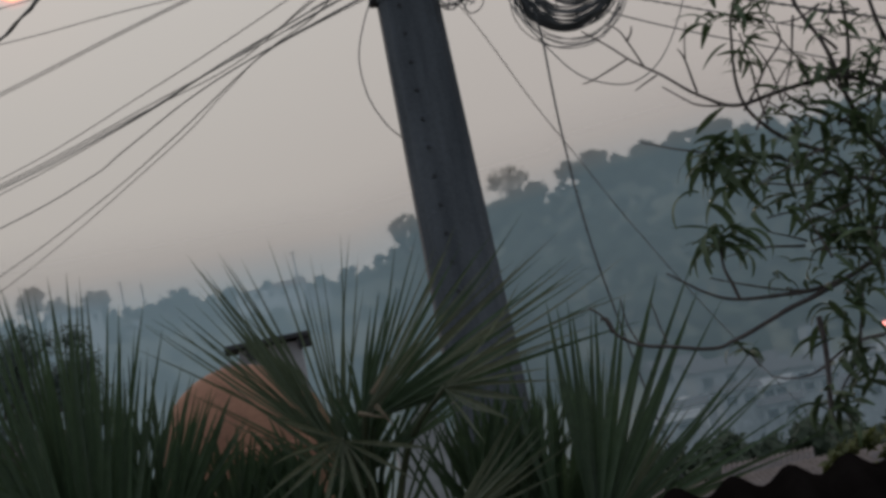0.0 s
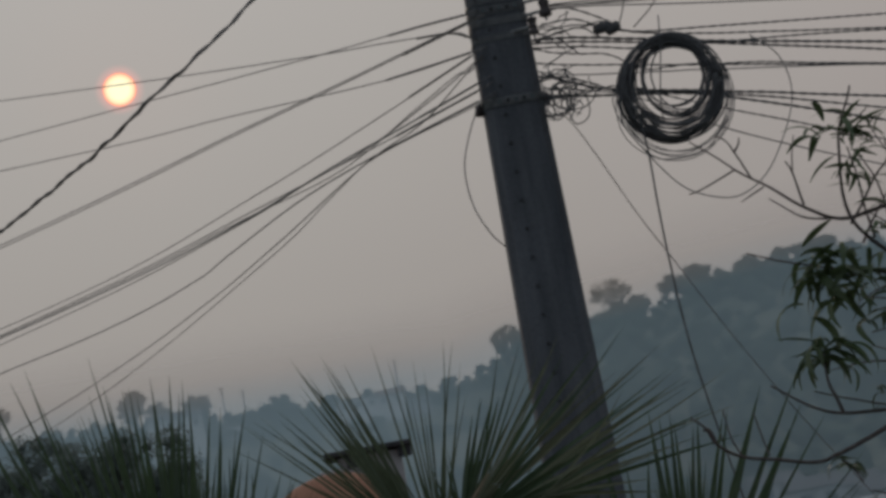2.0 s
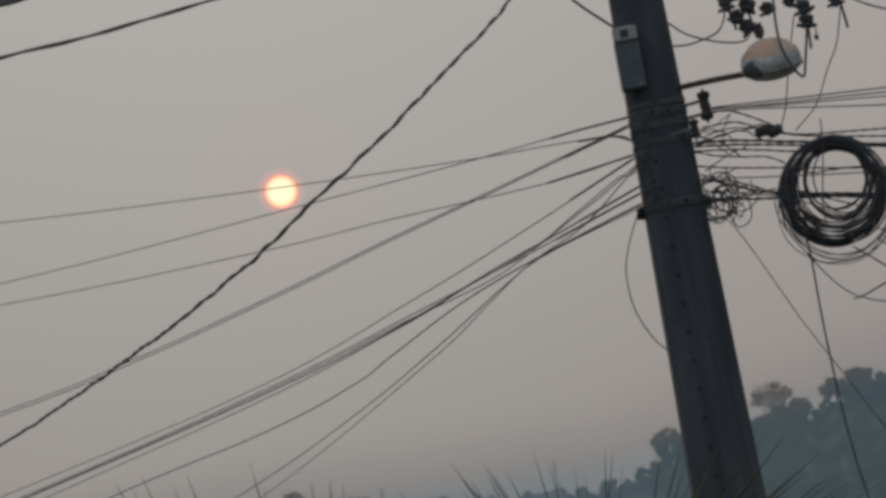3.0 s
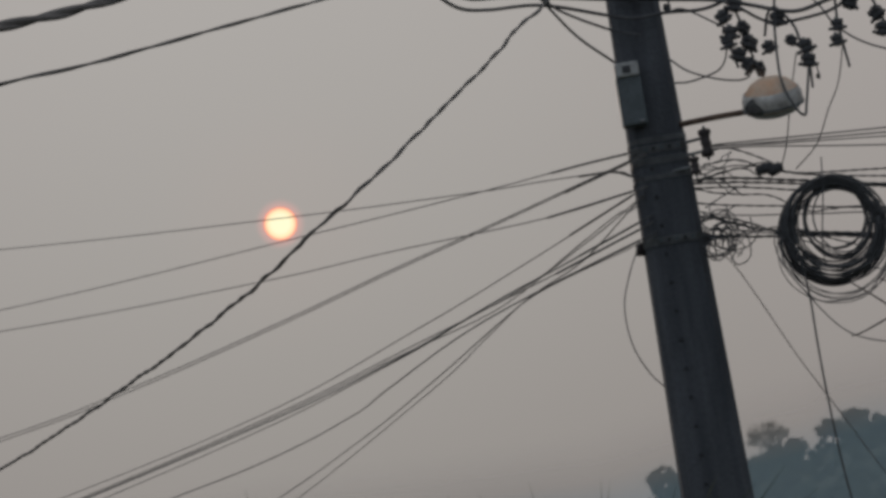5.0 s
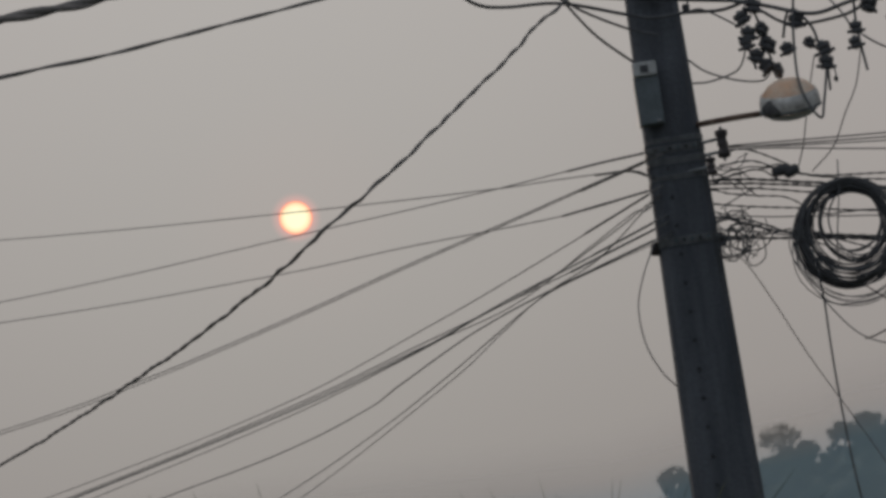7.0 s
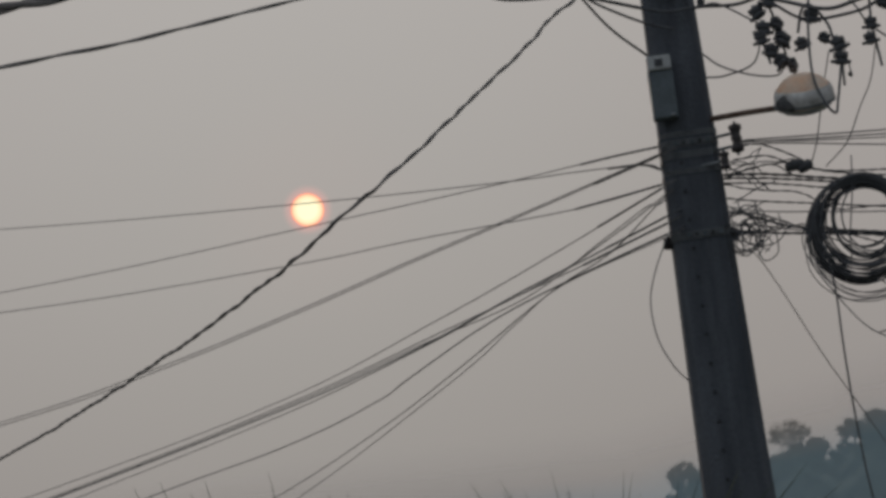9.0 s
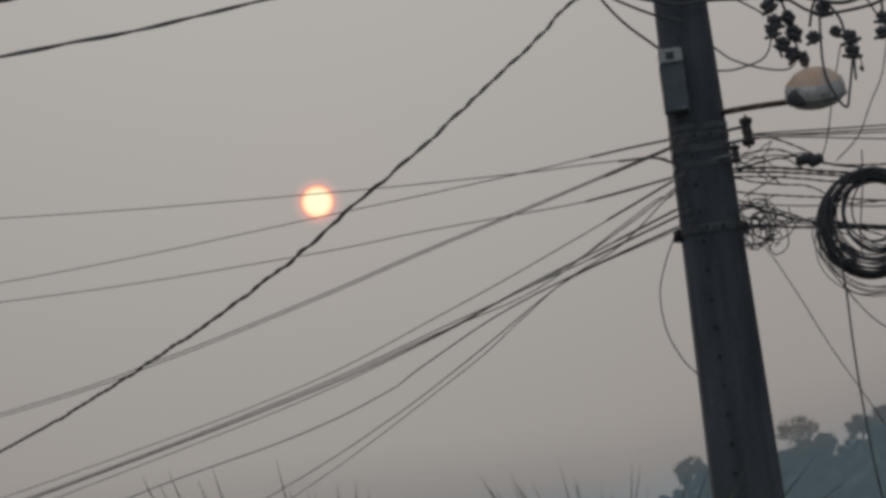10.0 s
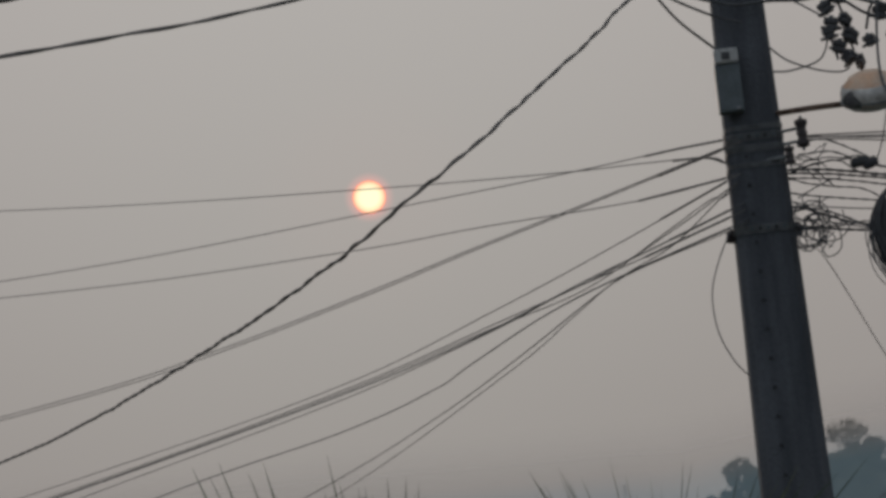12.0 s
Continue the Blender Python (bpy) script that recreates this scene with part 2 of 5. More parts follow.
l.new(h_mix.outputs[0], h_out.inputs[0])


# ---- tools for building ----
def mesh_of(name, verts, faces, material, smooth=False):
    me = bpy.data.meshes.new(name)
    me.from_pydata([tuple(v) for v in verts], [], faces)
    me.materials.append(material)
    if smooth:
        me.polygons.foreach_set("use_smooth", [True] * len(me.polygons))
    me.update()
    return me


def part(name, bm, material, parent=None, label="", smooth=False):
    """Link a bmesh, or a mesh, as one object under a thing or a part."""
    if isinstance(bm, bmesh.types.BMesh):
        me = bpy.data.meshes.new(name)
        bm.to_mesh(me)
        bm.free()
        me.materials.append(material)
        if smooth:
            me.polygons.foreach_set("use_smooth", [True] * len(me.polygons))
    else:
        me = bm
    ob = new(name, me)
    ob.parent = parent
    if label:
        tagged(ob, label)
    return ob


def thing(name, at, label, category, group="", kind=""):
    ob = new(name)
    ob.location = at
    ob.empty_display_size = 0.05
    return tagged(ob, label, category, group, kind)


def box(bm, centre, size, turn=None, bevel=0.0):
    m = Matrix.Translation(centre) @ (turn or Matrix()) @ Matrix.Diagonal((*size, 1))
    vs = bmesh.ops.create_cube(bm, size=1.0, matrix=m)["verts"]
    if bevel:
        es = {ed for v in vs for ed in v.link_edges}
        bmesh.ops.bevel(bm, geom=list(es), offset=bevel, segments=2, affect="EDGES", profile=0.6)


def rod(bm, a, b, r0, r1=None, seg=10):
    a, b = Vector(a), Vector(b)
    d = b - a
    m = Matrix.Translation((a + b) / 2) @ d.to_track_quat("Z", "Y").to_matrix().to_4x4()
    bmesh.ops.create_cone(bm, cap_ends=True, segments=seg, radius1=r0, radius2=r0 if r1 is None else r1, depth=d.length, matrix=m)


def lathe(bm, profile, seg=20, m=Matrix()):
    """Turn a profile of (radius, height) round z."""
    rings = []
    for r, z in profile:
        rings.append([bm.verts.new(m @ Vector((r * math.cos(i * math.tau / seg), r * math.sin(i * math.tau / seg), z))) for i in range(seg)])
    for a, b in zip(rings, rings[1:]):
        for i in range(seg):
            bm.faces.new((a[i], a[(i + 1) % seg], b[(i + 1) % seg], b[i]))
    bm.faces.new(rings[0][::-1])
    bm.faces.new(rings[-1])


def spline(pts, per=8):
    """A smooth line through the points."""
    p = [Vector(q) for q in pts]
    p = [p[0] * 2 - p[1]] + p + [p[-1] * 2 - p[-2]]
    out = []
    for i in range(1, len(p) - 2):
        for k in range(per):
            t = k / per
            out.append(0.5 * (2 * p[i] + (p[i + 1] - p[i - 1]) * t + (2 * p[i - 1] - 5 * p[i] + 4 * p[i + 1] - p[i + 2]) * t * t
                              + (3 * p[i] - p[i - 1] - 3 * p[i + 1] + p[i + 2]) * t ** 3))
    out.append(p[-2])
    return out


def tube(verts, faces, line, r0, r1=None, seg=6):
    """Add a round strand along a line to lists of vertices and faces."""
    r1 = r0 if r1 is None else r1
    base = len(verts)
    side = None
    for i, q in enumerate(line):
        d = (line[min(i + 1, len(line) - 1)] - line[max(i - 1, 0)]).normalized()
        side = d.orthogonal().normalized() if side is None else (side - d * side.dot(d)).normalized()
        up = d.cross(side)
        r = r0 + (r1 - r0) * i / max(len(line) - 1, 1)
        for k in range(seg):
            a = k * math.tau / seg
            verts.append(q + side * (r * math.cos(a)) + up * (r * math.sin(a)))
    for i in range(len(line) - 1):
        for k in range(seg):
            a, b = base + i * seg + k, base + i * seg + (k + 1) % seg
            faces.append((a, b, b + seg, a + seg))
    faces.append(tuple(base + k for k in range(seg))[::-1])
    faces.append(tuple(base + (len(line) - 1) * seg + k for k in range(seg)))


rnd = random.Random(7)


def wire(name, pts, r, label, category="cable", group="", material=None, per=8, waver=0.0, strands=1, pitch=0.2, seg=6):
    """One hanging cable; with strands it is a twisted one."""
    line = spline(pts, per)
    if waver:
        ph = rnd.random() * 50
        line = [q + Vector(noise.noise_vector((ph + i * 0.35, ph, 0))) * waver for i, q in enumerate(line)]
    verts, faces = [], []
    if strands == 1:
        tube(verts, faces, line, r, seg=seg)
    else:
        fine, run, total = [], [0.0], 0.0
        for a, b in zip(line, line[1:]):
            total += (b - a).length
            run.append(total)
        count = int(total / pitch * 10)
        j = 0
        for k in range(count + 1):
            s = total * k / count
            while j < len(run) - 2 and run[j + 1] < s:
                j += 1
            fine.append((line[j].lerp(line[j + 1], (s - run[j]) / max(run[j + 1] - run[j], 1e-6)), s))
        d0 = (line[-1] - line[0]).normalized()
        u0 = d0.orthogonal().normalized()
        v0 = d0.cross(u0)
        for w in range(strands):
            tube(verts, faces, [q + (u0 * math.cos(s / pitch * math.tau + w * math.tau / strands)
                                     + v0 * math.sin(s / pitch * math.tau + w * math.tau / strands)) * r * 0.62 for q, s in fine], r, seg=5)
    ob = new(name, mesh_of(name, verts, faces, material or CABLE, True))
    return tagged(ob, label, category, group)


# ---- ground, hills, distance ----
RIDGE_U = (-0.5, -0.10, -0.06, -0.01, 0.035, 0.055, 0.078, 0.096, 0.102, 0.14, 0.2, 0.5)
RIDGE_H = (64, 68, 68, 67, 66.5, 70, 72.0, 73.2, 76.2, 78.5, 79.5, 66)


def ground_z(x, y):
    """Height of the land: level round the house, then a valley and the ridge behind it."""
    u = x / max(y, 1.0)
    s = min(max((y - 60) / 740, 0.0), 1.0)
    h = float(np.interp(u, RIDGE_U, RIDGE_H)) * s ** 2.5
    h += noise.noise((x * 0.012, y * 0.012, 3)) * 5 * s
    if y > 820:
        h *= max(0.0, 1 - (y - 820) / 900)
    return h


def build_ground():
    rings = [0.5, 4, 8, 14, 22, 32, 45, 60] + [60 + 22 * i for i in range(1, 46)] + [1150, 1300, 1500, 1800, 2300, 3000, 4200]
    n_a = 240
    angs = []
    for k in range(n_a):
        f = k / n_a * 2 - 1
        angs.append(math.pi * (0.25 * f + 0.75 * f ** 3))
    verts = [(r * math.sin(a), r * math.cos(a), ground_z(r * math.sin(a), r * math.cos(a))) for r in rings for a in angs]
    faces = [(i * n_a + k, i * n_a + (k + 1) % n_a, (i + 1) * n_a + (k + 1) % n_a, (i + 1) * n_a + k)
             for i in range(len(rings) - 1) for k in range(n_a)]
    faces.append(tuple(range(n_a))[::-1])
    me = mesh_of("ground", verts, faces, EARTH, True)
    me.flip_normals()
    tagged(new("ground", me), "scrubby earth of the valley and wooded hillside", "ground", kind="structure")


def clump(verts, faces, c, r, nr, flat=0.8, leaves=40, leaf=0.6, core=1.0):
    """A lumpy piece of crown: a rough core and loose leaf sprays round it."""
    base = len(verts)
    ico = ICO
    ph = nr.random() * 100
    for v in ico[0]:
        k = r * core * (0.72 + 0.5 * noise.noise((v.x * 1.7 + ph, v.y * 1.7, v.z * 1.7)))
        verts.append((c[0] + v.x * k, c[1] + v.y * k, c[2] + v.z * k * flat))
    faces.extend(tuple(base + i for i in f) for f in ico[1])
    for _ in range(leaves):
        d = Vector((nr.gauss(0, 1), nr.gauss(0, 1), nr.gauss(0, 1))).normalized()
        q = Vector(c) + Vector((d.x, d.y, d.z * flat)) * r * nr.uniform(0.6, 1.12)
        a = Vector((nr.gauss(0, 1), nr.gauss(0, 1), nr.gauss(0, 1))).normalized() * leaf * nr.uniform(0.5, 1.2)
        b = a.orthogonal().normalized() * leaf * nr.uniform(0.25, 0.6)
        base = len(verts)
        verts.extend((q - a, q - b, q + a, q + b))
        faces.append((base, base + 1, base + 2, base + 3))


_b = bmesh.new()
bmesh.ops.create_icosphere(_b, subdivisions=2, radius=1.0)
ICO = ([v.co.copy() for v in _b.verts], [tuple(v.index for v in f.verts) for f in _b.faces])
_b.free()


def build_woods():
    nr = random.Random(3)
    verts, faces = [], []
    for row in range(20):
        y = 800 - row * 16
        u = -0.13
        while u < 0.24:
            x = u * y + nr.uniform(-2, 2)
            yy = y + nr.uniform(-6, 6)
            open_land = u < 0.045 and row > 1 and noise.noise((x * 0.03, yy * 0.03, 9)) > -0.1
            if not open_land:
                big = 1.0 if u > 0.05 else 0.75
                r = nr.uniform(1.5, 3.2) * big
                h = ground_z(x, yy)
                for low in (0.05, 0.55, 1.1):
                    clump(verts, faces, (x + nr.uniform(-1.5, 1.5), yy + nr.uniform(-1, 1), h + r * (low + nr.uniform(-0.1, 0.15))), r * nr.uniform(0.5, 0.85), nr, 0.85, 80, 0.28, 1.0)
            u += nr.uniform(1.0, 2.4) / y if row < 2 else nr.uniform(2.6, 5.0) / y
    tagged(new("distant_woods", mesh_of("distant_woods", verts, faces, WOOD_LEAF)), "hazy blue-green woods covering the far hillside", "trees", kind="stuff")


def far_tree(at, width, height, crown_low, group, seed, airy=False):
    """A tree standing out on the ridge."""
    nr = random.Random(seed)
    t = thing("tree", at, "hazy round-crowned tree on the far ridge" if not airy else "hazy umbrella-shaped tree with open crown on the ridge", "tree", group)
    verts, faces = [], []
    top = Vector((0, 0, crown_low + 0.3 * (height - crown_low)))
    tube(verts, faces, [Vector((0, 0, -3)), top * 0.5 + Vector((0.2, 0, 0)), top], 0.35, 0.15)
    for k in range(7):
        a = k * math.tau / 7 + nr.uniform(-0.3, 0.3)
        end = Vector((math.cos(a) * width * 0.38, math.sin(a) * width * 0.38, height * nr.uniform(0.7, 0.9)))
        tube(verts, faces, spline([top * 0.75, top.lerp(end, 0.5) + Vector((0, 0, 0.3)), end], 3), 0.14, 0.05, 5)
    part("trunk", mesh_of("trunk", verts, faces, BARK), BARK, t)
    verts, faces = [], []
    for _ in range(130 if airy else 46):
        a, q = nr.uniform(0, math.tau), math.sqrt(nr.random())
        zz = crown_low + (height - crown_low) * (0.48 + 0.40 * math.sqrt(1 - q * q) * nr.uniform(-1, 1) if not airy else 0.56 + 0.38 * math.sqrt(1 - q * q) * nr.uniform(-1, 1))
        clump(verts, faces, (math.cos(a) * q * width * 0.42, math.sin(a) * q * width * 0.42, zz), width * (0.075 if airy else 0.15) * nr.uniform(0.6, 1.3), nr, 0.75, 34 if airy else 60, 0.2, 0.2 if airy else 0.8)
    part("crown", mesh_of("crown", verts, faces, WOOD_LEAF), WOOD_LEAF, t)
    return t


def house(at, size, turn, wall_mat, roof_mat, label, floors=1, group="", flat=False):
    """A small far house: walls, roof, windows and a door on the side that is seen."""
    t = thing("house", at, label, "house", group)
    t.rotation_euler.z = radians(turn)
    w, d, h = size
    bm = bmesh.new()
    box(bm, (0, 0, h / 2 - 3), (w, d, h + 6))
    part("wall", bm, wall_mat, t)
    bm = bmesh.new()
    if flat:
        box(bm, (0, 0, h + 0.1), (w + 0.5, d + 0.5, 0.22), bevel=0.03)
    else:
        o = 0.4
        v = [bm.verts.new(c) for c in ((-w / 2 - o, -d / 2 - o, h), (w / 2 + o, -d / 2 - o, h), (w / 2 + o, d / 2 + o, h), (-w / 2 - o, d / 2 + o, h),
                                       (-w / 2 - o, 0, h + d * 0.28), (w / 2 + o, 0, h + d * 0.28))]
        for f in ((0, 1, 5, 4), (2, 3, 4, 5), (0, 4, 3), (1, 2, 5), (3, 2, 1, 0)):
            bm.faces.new([v[i] for i in f])
    part("roof", bm, roof_mat, t)
    for f in range(floors):
        for i in range(max(2, int(w / 2.6))):
            x = (i + 0.5) / max(2, int(w / 2.6)) * w - w / 2
            bm = bmesh.new()
            box(bm, (x, -d / 2 - 0.02, f * h / floors + h / floors * 0.55), (0.9, 0.06, h / floors * 0.4))
            win = part("window", bm, WINDOW_DARK, t)
            bm = bmesh.new()
            box(bm, (x, -d / 2 - 0.06, f * h / floors + h / floors * 0.33), (1.1, 0.14, 0.08))
            part("sill", bm, wall_mat, win)
    return t


build_ground()

bm = bmesh.new()
bmesh.ops.create_circle(bm, cap_ends=True, segments=64, radius=1.0)
sun_ob = part("sun_disc", bm, SUN_MAT)
sun_ob.matrix_world = look(SUN_AT, (0, 0, 3)) @ Matrix.Diagonal((11.9, 11.9, 1, 1))
tagged(sun_ob, "pale orange sun disc dimmed by smoke", "sun", kind="structure")

# added haze sheet: its top follows the ridge as the camera sees it, more opaque on the left
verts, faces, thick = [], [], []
HAZE_V = (0.0, 0.3, 0.6, 0.8, 0.9, 0.95, 1.0)
HAZE_Y = 290
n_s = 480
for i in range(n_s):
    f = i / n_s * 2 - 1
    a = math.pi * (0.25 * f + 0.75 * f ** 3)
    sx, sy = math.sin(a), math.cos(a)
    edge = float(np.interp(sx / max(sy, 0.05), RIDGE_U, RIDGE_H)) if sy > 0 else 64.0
    top = 3 + HAZE_Y * (edge + 25 - 3) / 800
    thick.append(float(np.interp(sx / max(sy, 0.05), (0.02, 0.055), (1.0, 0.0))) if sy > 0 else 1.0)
    for v in HAZE_V:
        verts.append((HAZE_Y * sx, HAZE_Y * sy, -20 + (top + 20) * v))
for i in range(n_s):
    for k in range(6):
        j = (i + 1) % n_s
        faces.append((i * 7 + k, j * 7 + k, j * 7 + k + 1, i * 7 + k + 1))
haze_me = mesh_of("haze_curtain", verts, faces, HAZE, True)
uv = haze_me.uv_layers.new(name="UVMap")
for lp in haze_me.loops:
    uv.data[lp.index].uv = (thick[lp.vertex_index // 7], HAZE_V[lp.vertex_index % 7])
tagged(new("haze_curtain", haze_me), "tinted see-through sheet imitating blue-grey distance haze over the valley", "haze", kind="structure")

build_woods()

# ---- the pole ----
POLE_X, POLE_Y = 0.0, 15.0
POLE_A, POLE_B = Vector((1.004, 15.000, 6.469)), Vector((0.980, 15.000, 4.326))
POLE_X = (POLE_A.x + POLE_B.x) / 2


def pole_w(z):
    """The shaft's width at a height."""
    return 0.249 - 0.0335 * (z - 5.3)


def shaft_mesh():
    verts, faces = [], []
    zs = [-1.5 + 0.5 * i for i in range(21)]
    for z in zs:
        w = pole_w(z) / 2
        c = w * 0.24
        ring = [(-w, -w + c), (-w + c, -w), (w - c, -w), (w, -w + c), (w, w - c), (w - c, w), (-w + c, w), (-w, w - c)]
        verts.extend((x, y, z) for x, y in ring)
    for i in range(len(zs) - 1):
        for k in range(8):
            a, b = i * 8 + k, i * 8 + (k + 1) % 8
            faces.append((a, b, b + 8, a + 8))
    faces.append(tuple(range(8))[::-1])
    faces.append(tuple((len(zs) - 1) * 8 + k for k in range(8)))
    return mesh_of("shaft", verts, faces, CONCRETE)


pole = thing("utility_pole", (POLE_X, POLE_Y, 0), "tall tapered weathered grey concrete utility pole with steel bands", "pole")
part("shaft", shaft_mesh(), CONCRETE, pole)
hole_me = None
for i in range(22):
    z = 3.05 + 0.122 * i
    w = pole_w(z) / 2
    if hole_me is None:
        bm = bmesh.new()
        # no recess is cut: a dark stud carries the hole's shade in its colour
        lathe(bm, [(0.006, 0.012), (0.006, 0.0), (0.008, -0.002), (0.008, 0.004), (0.0055, 0.004)], 10, Matrix.Rotation(radians(90), 4, "X"))
        hole_me = part("bolt_hole", bm, HOLE, pole, "dark stud painted as a shaded bolt hole")
        ob = hole_me
    else:
        ob = new("bolt_hole", hole_me.data)
        ob.parent = pole
    ob.location = (-0.045, -w + 0.001, z)


def band(z, height, grow, studs=True, lugs=0.0):
    """A steel strap clamped round the shaft, with punched slots and lugs."""
    bm = bmesh.new()
    w0, w1 = pole_w(z - height / 2) / 2 + grow, pole_w(z + height / 2) / 2 + grow
    rings = []
    for w, zz in ((w0, z - height / 2), (w1, z + height / 2)):
        c = w * 0.26
        rings.append([bm.verts.new((x, y, zz)) for x, y in [(-w, -w + c), (-w + c, -w), (w - c, -w), (w, -w + c), (w, w - c), (w - c, w), (-w + c, w), (-w, w - c)]])
    for k in range(8):
        bm.faces.new((rings[0][k], rings[0][(k + 1) % 8], rings[1][(k + 1) % 8], rings[1][k]))
    bmesh.ops.solidify(bm, geom=bm.faces[:], thickness=0.004)
    bmesh.ops.recalc_face_normals(bm, faces=bm.faces[:])
    b = part("band", bm, STEEL, pole, "galvanised steel band with punched slots")
    if studs:
        for i in range(5):
            # raised plates stand for slots; dark ones have slot shade in their colour
            bm = bmesh.new()
            box(bm, ((i - 2) * 0.034 + 0.01, -w0 - 0.006, z), (0.014, 0.006, height * 0.45), bevel=0.001)
            part("slot", bm, HOLE if i % 2 else BOX_GREY, b)
    if lugs:
        for s in (-1, 1):
            bm = bmesh.new()
            box(bm, (s * (w0 + 0.012), -0.01, z - 0.004), (0.032, 0.045, lugs), bevel=0.008)
            rod(bm, (s * (w0 + 0.024), -0.05, z - 0.01), (s * (w0 + 0.024), 0.05, z - 0.01), 0.009)
            part("lug", bm, PORCELAIN, b, "dark clamp lug with through bolt")


Z_LOW = 5.29
band(Z_LOW + 0.012, 0.036, 0.006, True, 0.05)
for dz, hh in ((0.355, 0.030), (0.405, 0.034), (0.445, 0.022), (0.285, 0.022)):
    band(Z_LOW + dz, hh, 0.004, dz == 0.405)

# white and grey meter box strapped on the shaft
bx = thing("junction_box", (0.908, 14.840, 5.927), "small grey junction box with white lid on the pole", "box")
bm = bmesh.new()
box(bm, (0, 0, -0.03), (0.105, 0.075, 0.205), bevel=0.008)
part("body", bm, BOX_GREY, bx)
bm = bmesh.new()
box(bm, (0.0, -0.006, 0.105), (0.10, 0.085, 0.062), bevel=0.008)
lid = part("lid", bm, BOX_WHITE, bx, "white plastic lid")
bm = bmesh.new()
box(bm, (-0.002, -0.051, 0.104), (0.034, 0.006, 0.030), bevel=0.002)
part("cover_plate", bm, BLACK_PLASTIC, lid, "dark square cover plate")
bm = bmesh.new()
box(bm, (0.03, -0.04, -0.12), (0.02, 0.01, 0.012), bevel=0.002)
part("latch", bm, STEEL, bx)

# street lamp on its arm
LAMP_C = Vector((1.467, 14.600, 5.756))
ARM_A, ARM_B = Vector((1.085, 14.920, 5.786)), Vector((1.387, 14.620, 5.739))
sl = thing("street_lamp", ARM_A, "old street lamp with orange-blotched hood on a pipe arm", "street lamp")
verts, faces = [], []
tube(verts, faces, spline([Vector((0, 0, 0)), (ARM_B - ARM_A) * 0.5 + Vector((0, 0, 0.003)), ARM_B - ARM_A], 6), 0.0125, 0.0125, 12)
part("arm", mesh_of("arm", verts, faces, RUST, True), RUST, sl, "rusted steel pipe arm")
off = LAMP_C - ARM_A
tilt = Matrix.Translation(off) @ Matrix.Rotation(radians(-3), 4, "Y") @ Matrix.Rotation(radians(22), 4, "X")
bm = bmesh.new()
lathe(bm, [(0.121, -0.02), (0.124, 0.0), (0.119, 0.03), (0.104, 0.062), (0.080, 0.088), (0.05, 0.103), (0.0, 0.108)][:-1] + [(0.004, 0.108)], 28, tilt)
hood = part("hood", bm, LAMP_HOOD, sl, "orange-blotched pale enamel hood", smooth=True)
bm = bmesh.new()
lathe(bm, [(0.1245, -0.008), (0.127, -0.001), (0.125, 0.030), (0.1145, 0.055), (0.1125, 0.055), (0.12, -0.006)], 28, tilt)
part("reflector_band", bm, LAMP_WHITE, sl, "flaking white reflector band", smooth=True)
bm = bmesh.new()
lathe(bm, [(0.129, -0.016), (0.129, -0.004), (0.121, -0.004), (0.121, -0.016)], 28, tilt)
part("rim", bm, STEEL, sl)
GLASS = bpy.data.materials.new("cloudy_glass")
GLASS.use_nodes = True
g = GLASS.node_tree.nodes["Principled BSDF"]
g.inputs["Base Color"].default_value = (0.62, 0.64, 0.66, 1)
g.inputs["Transmission Weight"].default_value, g.inputs["Roughness"].default_value = 0.6, 0.25
bm = bmesh.new()
lathe(bm, [(0.118, -0.012), (0.110, -0.030), (0.090, -0.046), (0.058, -0.056), (0.004, -0.060)], 28, tilt)
part("bowl", bm, GLASS, sl, "cloudy glass bowl", smooth=True)
bm = bmesh.new()
rod(bm, ARM_B - ARM_A - Vector((0.03, 0, -0.004)), ARM_B - ARM_A + Vector((0.055, -0.02, 0.008)), 0.026, 0.034, 14)
part("socket", bm, BLACK_PLASTIC, sl, "dark lamp socket")
# added flattened body that gives the dark patch at the lamp's lower left
bm = bmesh.new()
lathe(bm, [(0.03, 0), (0.042, 0.015), (0.044, 0.03), (0.03, 0.042), (0.004, 0.045)], 16, Matrix.Translation(off + Vector((-0.060, -0.072, -0.024))) @ Matrix.Rotation(radians(-8), 4, "Y") @ Matrix.Rotation(radians(80), 4, "X") @ Matrix.Diagonal((1.55, 0.95, 0.7, 1)))
part("dark_patch", bm, DARK_MOTTLE, sl, "raised dark mottled patch on the lamp", smooth=True)


def insulator(at, height, radius, rods):
    """A dark spool insulator on a bracket."""
    t = thing("spool_insulator", at, "dark porcelain spool insulator on a steel bracket", "insulator", "insulators on the pole")
    bm = bmesh.new()
    h = height / 2
    lathe(bm, [(radius * 0.45, -h), (radius, -h * 0.9), (radius, -h * 0.62), (radius * 0.72, -h * 0.45), (radius * 0.72, -h * 0.15), (radius * 0.92, 0), (radius * 0.72, h * 0.15),
               (radius * 0.72, h * 0.45), (radius, h * 0.62), (radius, h * 0.9), (radius * 0.45, h)], 16)
    part("spool", bm, PORCELAIN, t, smooth=True)
    for z in rods:
        bm = bmesh.new()
        rod(bm, (-0.10, 0.06, z), (0.012, 0, z), 0.007)
        part("bracket_rod", bm, STEEL, t)
    bm = bmesh.new()
    rod(bm, (0, 0, -h - 0.012), (0, 0, h + 0.012), 0.006)
    part("pin", bm, STEEL, t)


insulator((1.187, 14.850, 5.679), 0.122, 0.027, (-0.03, 0.025))
insulator((1.124, 14.830, 5.588), 0.075, 0.022, (0.0,))

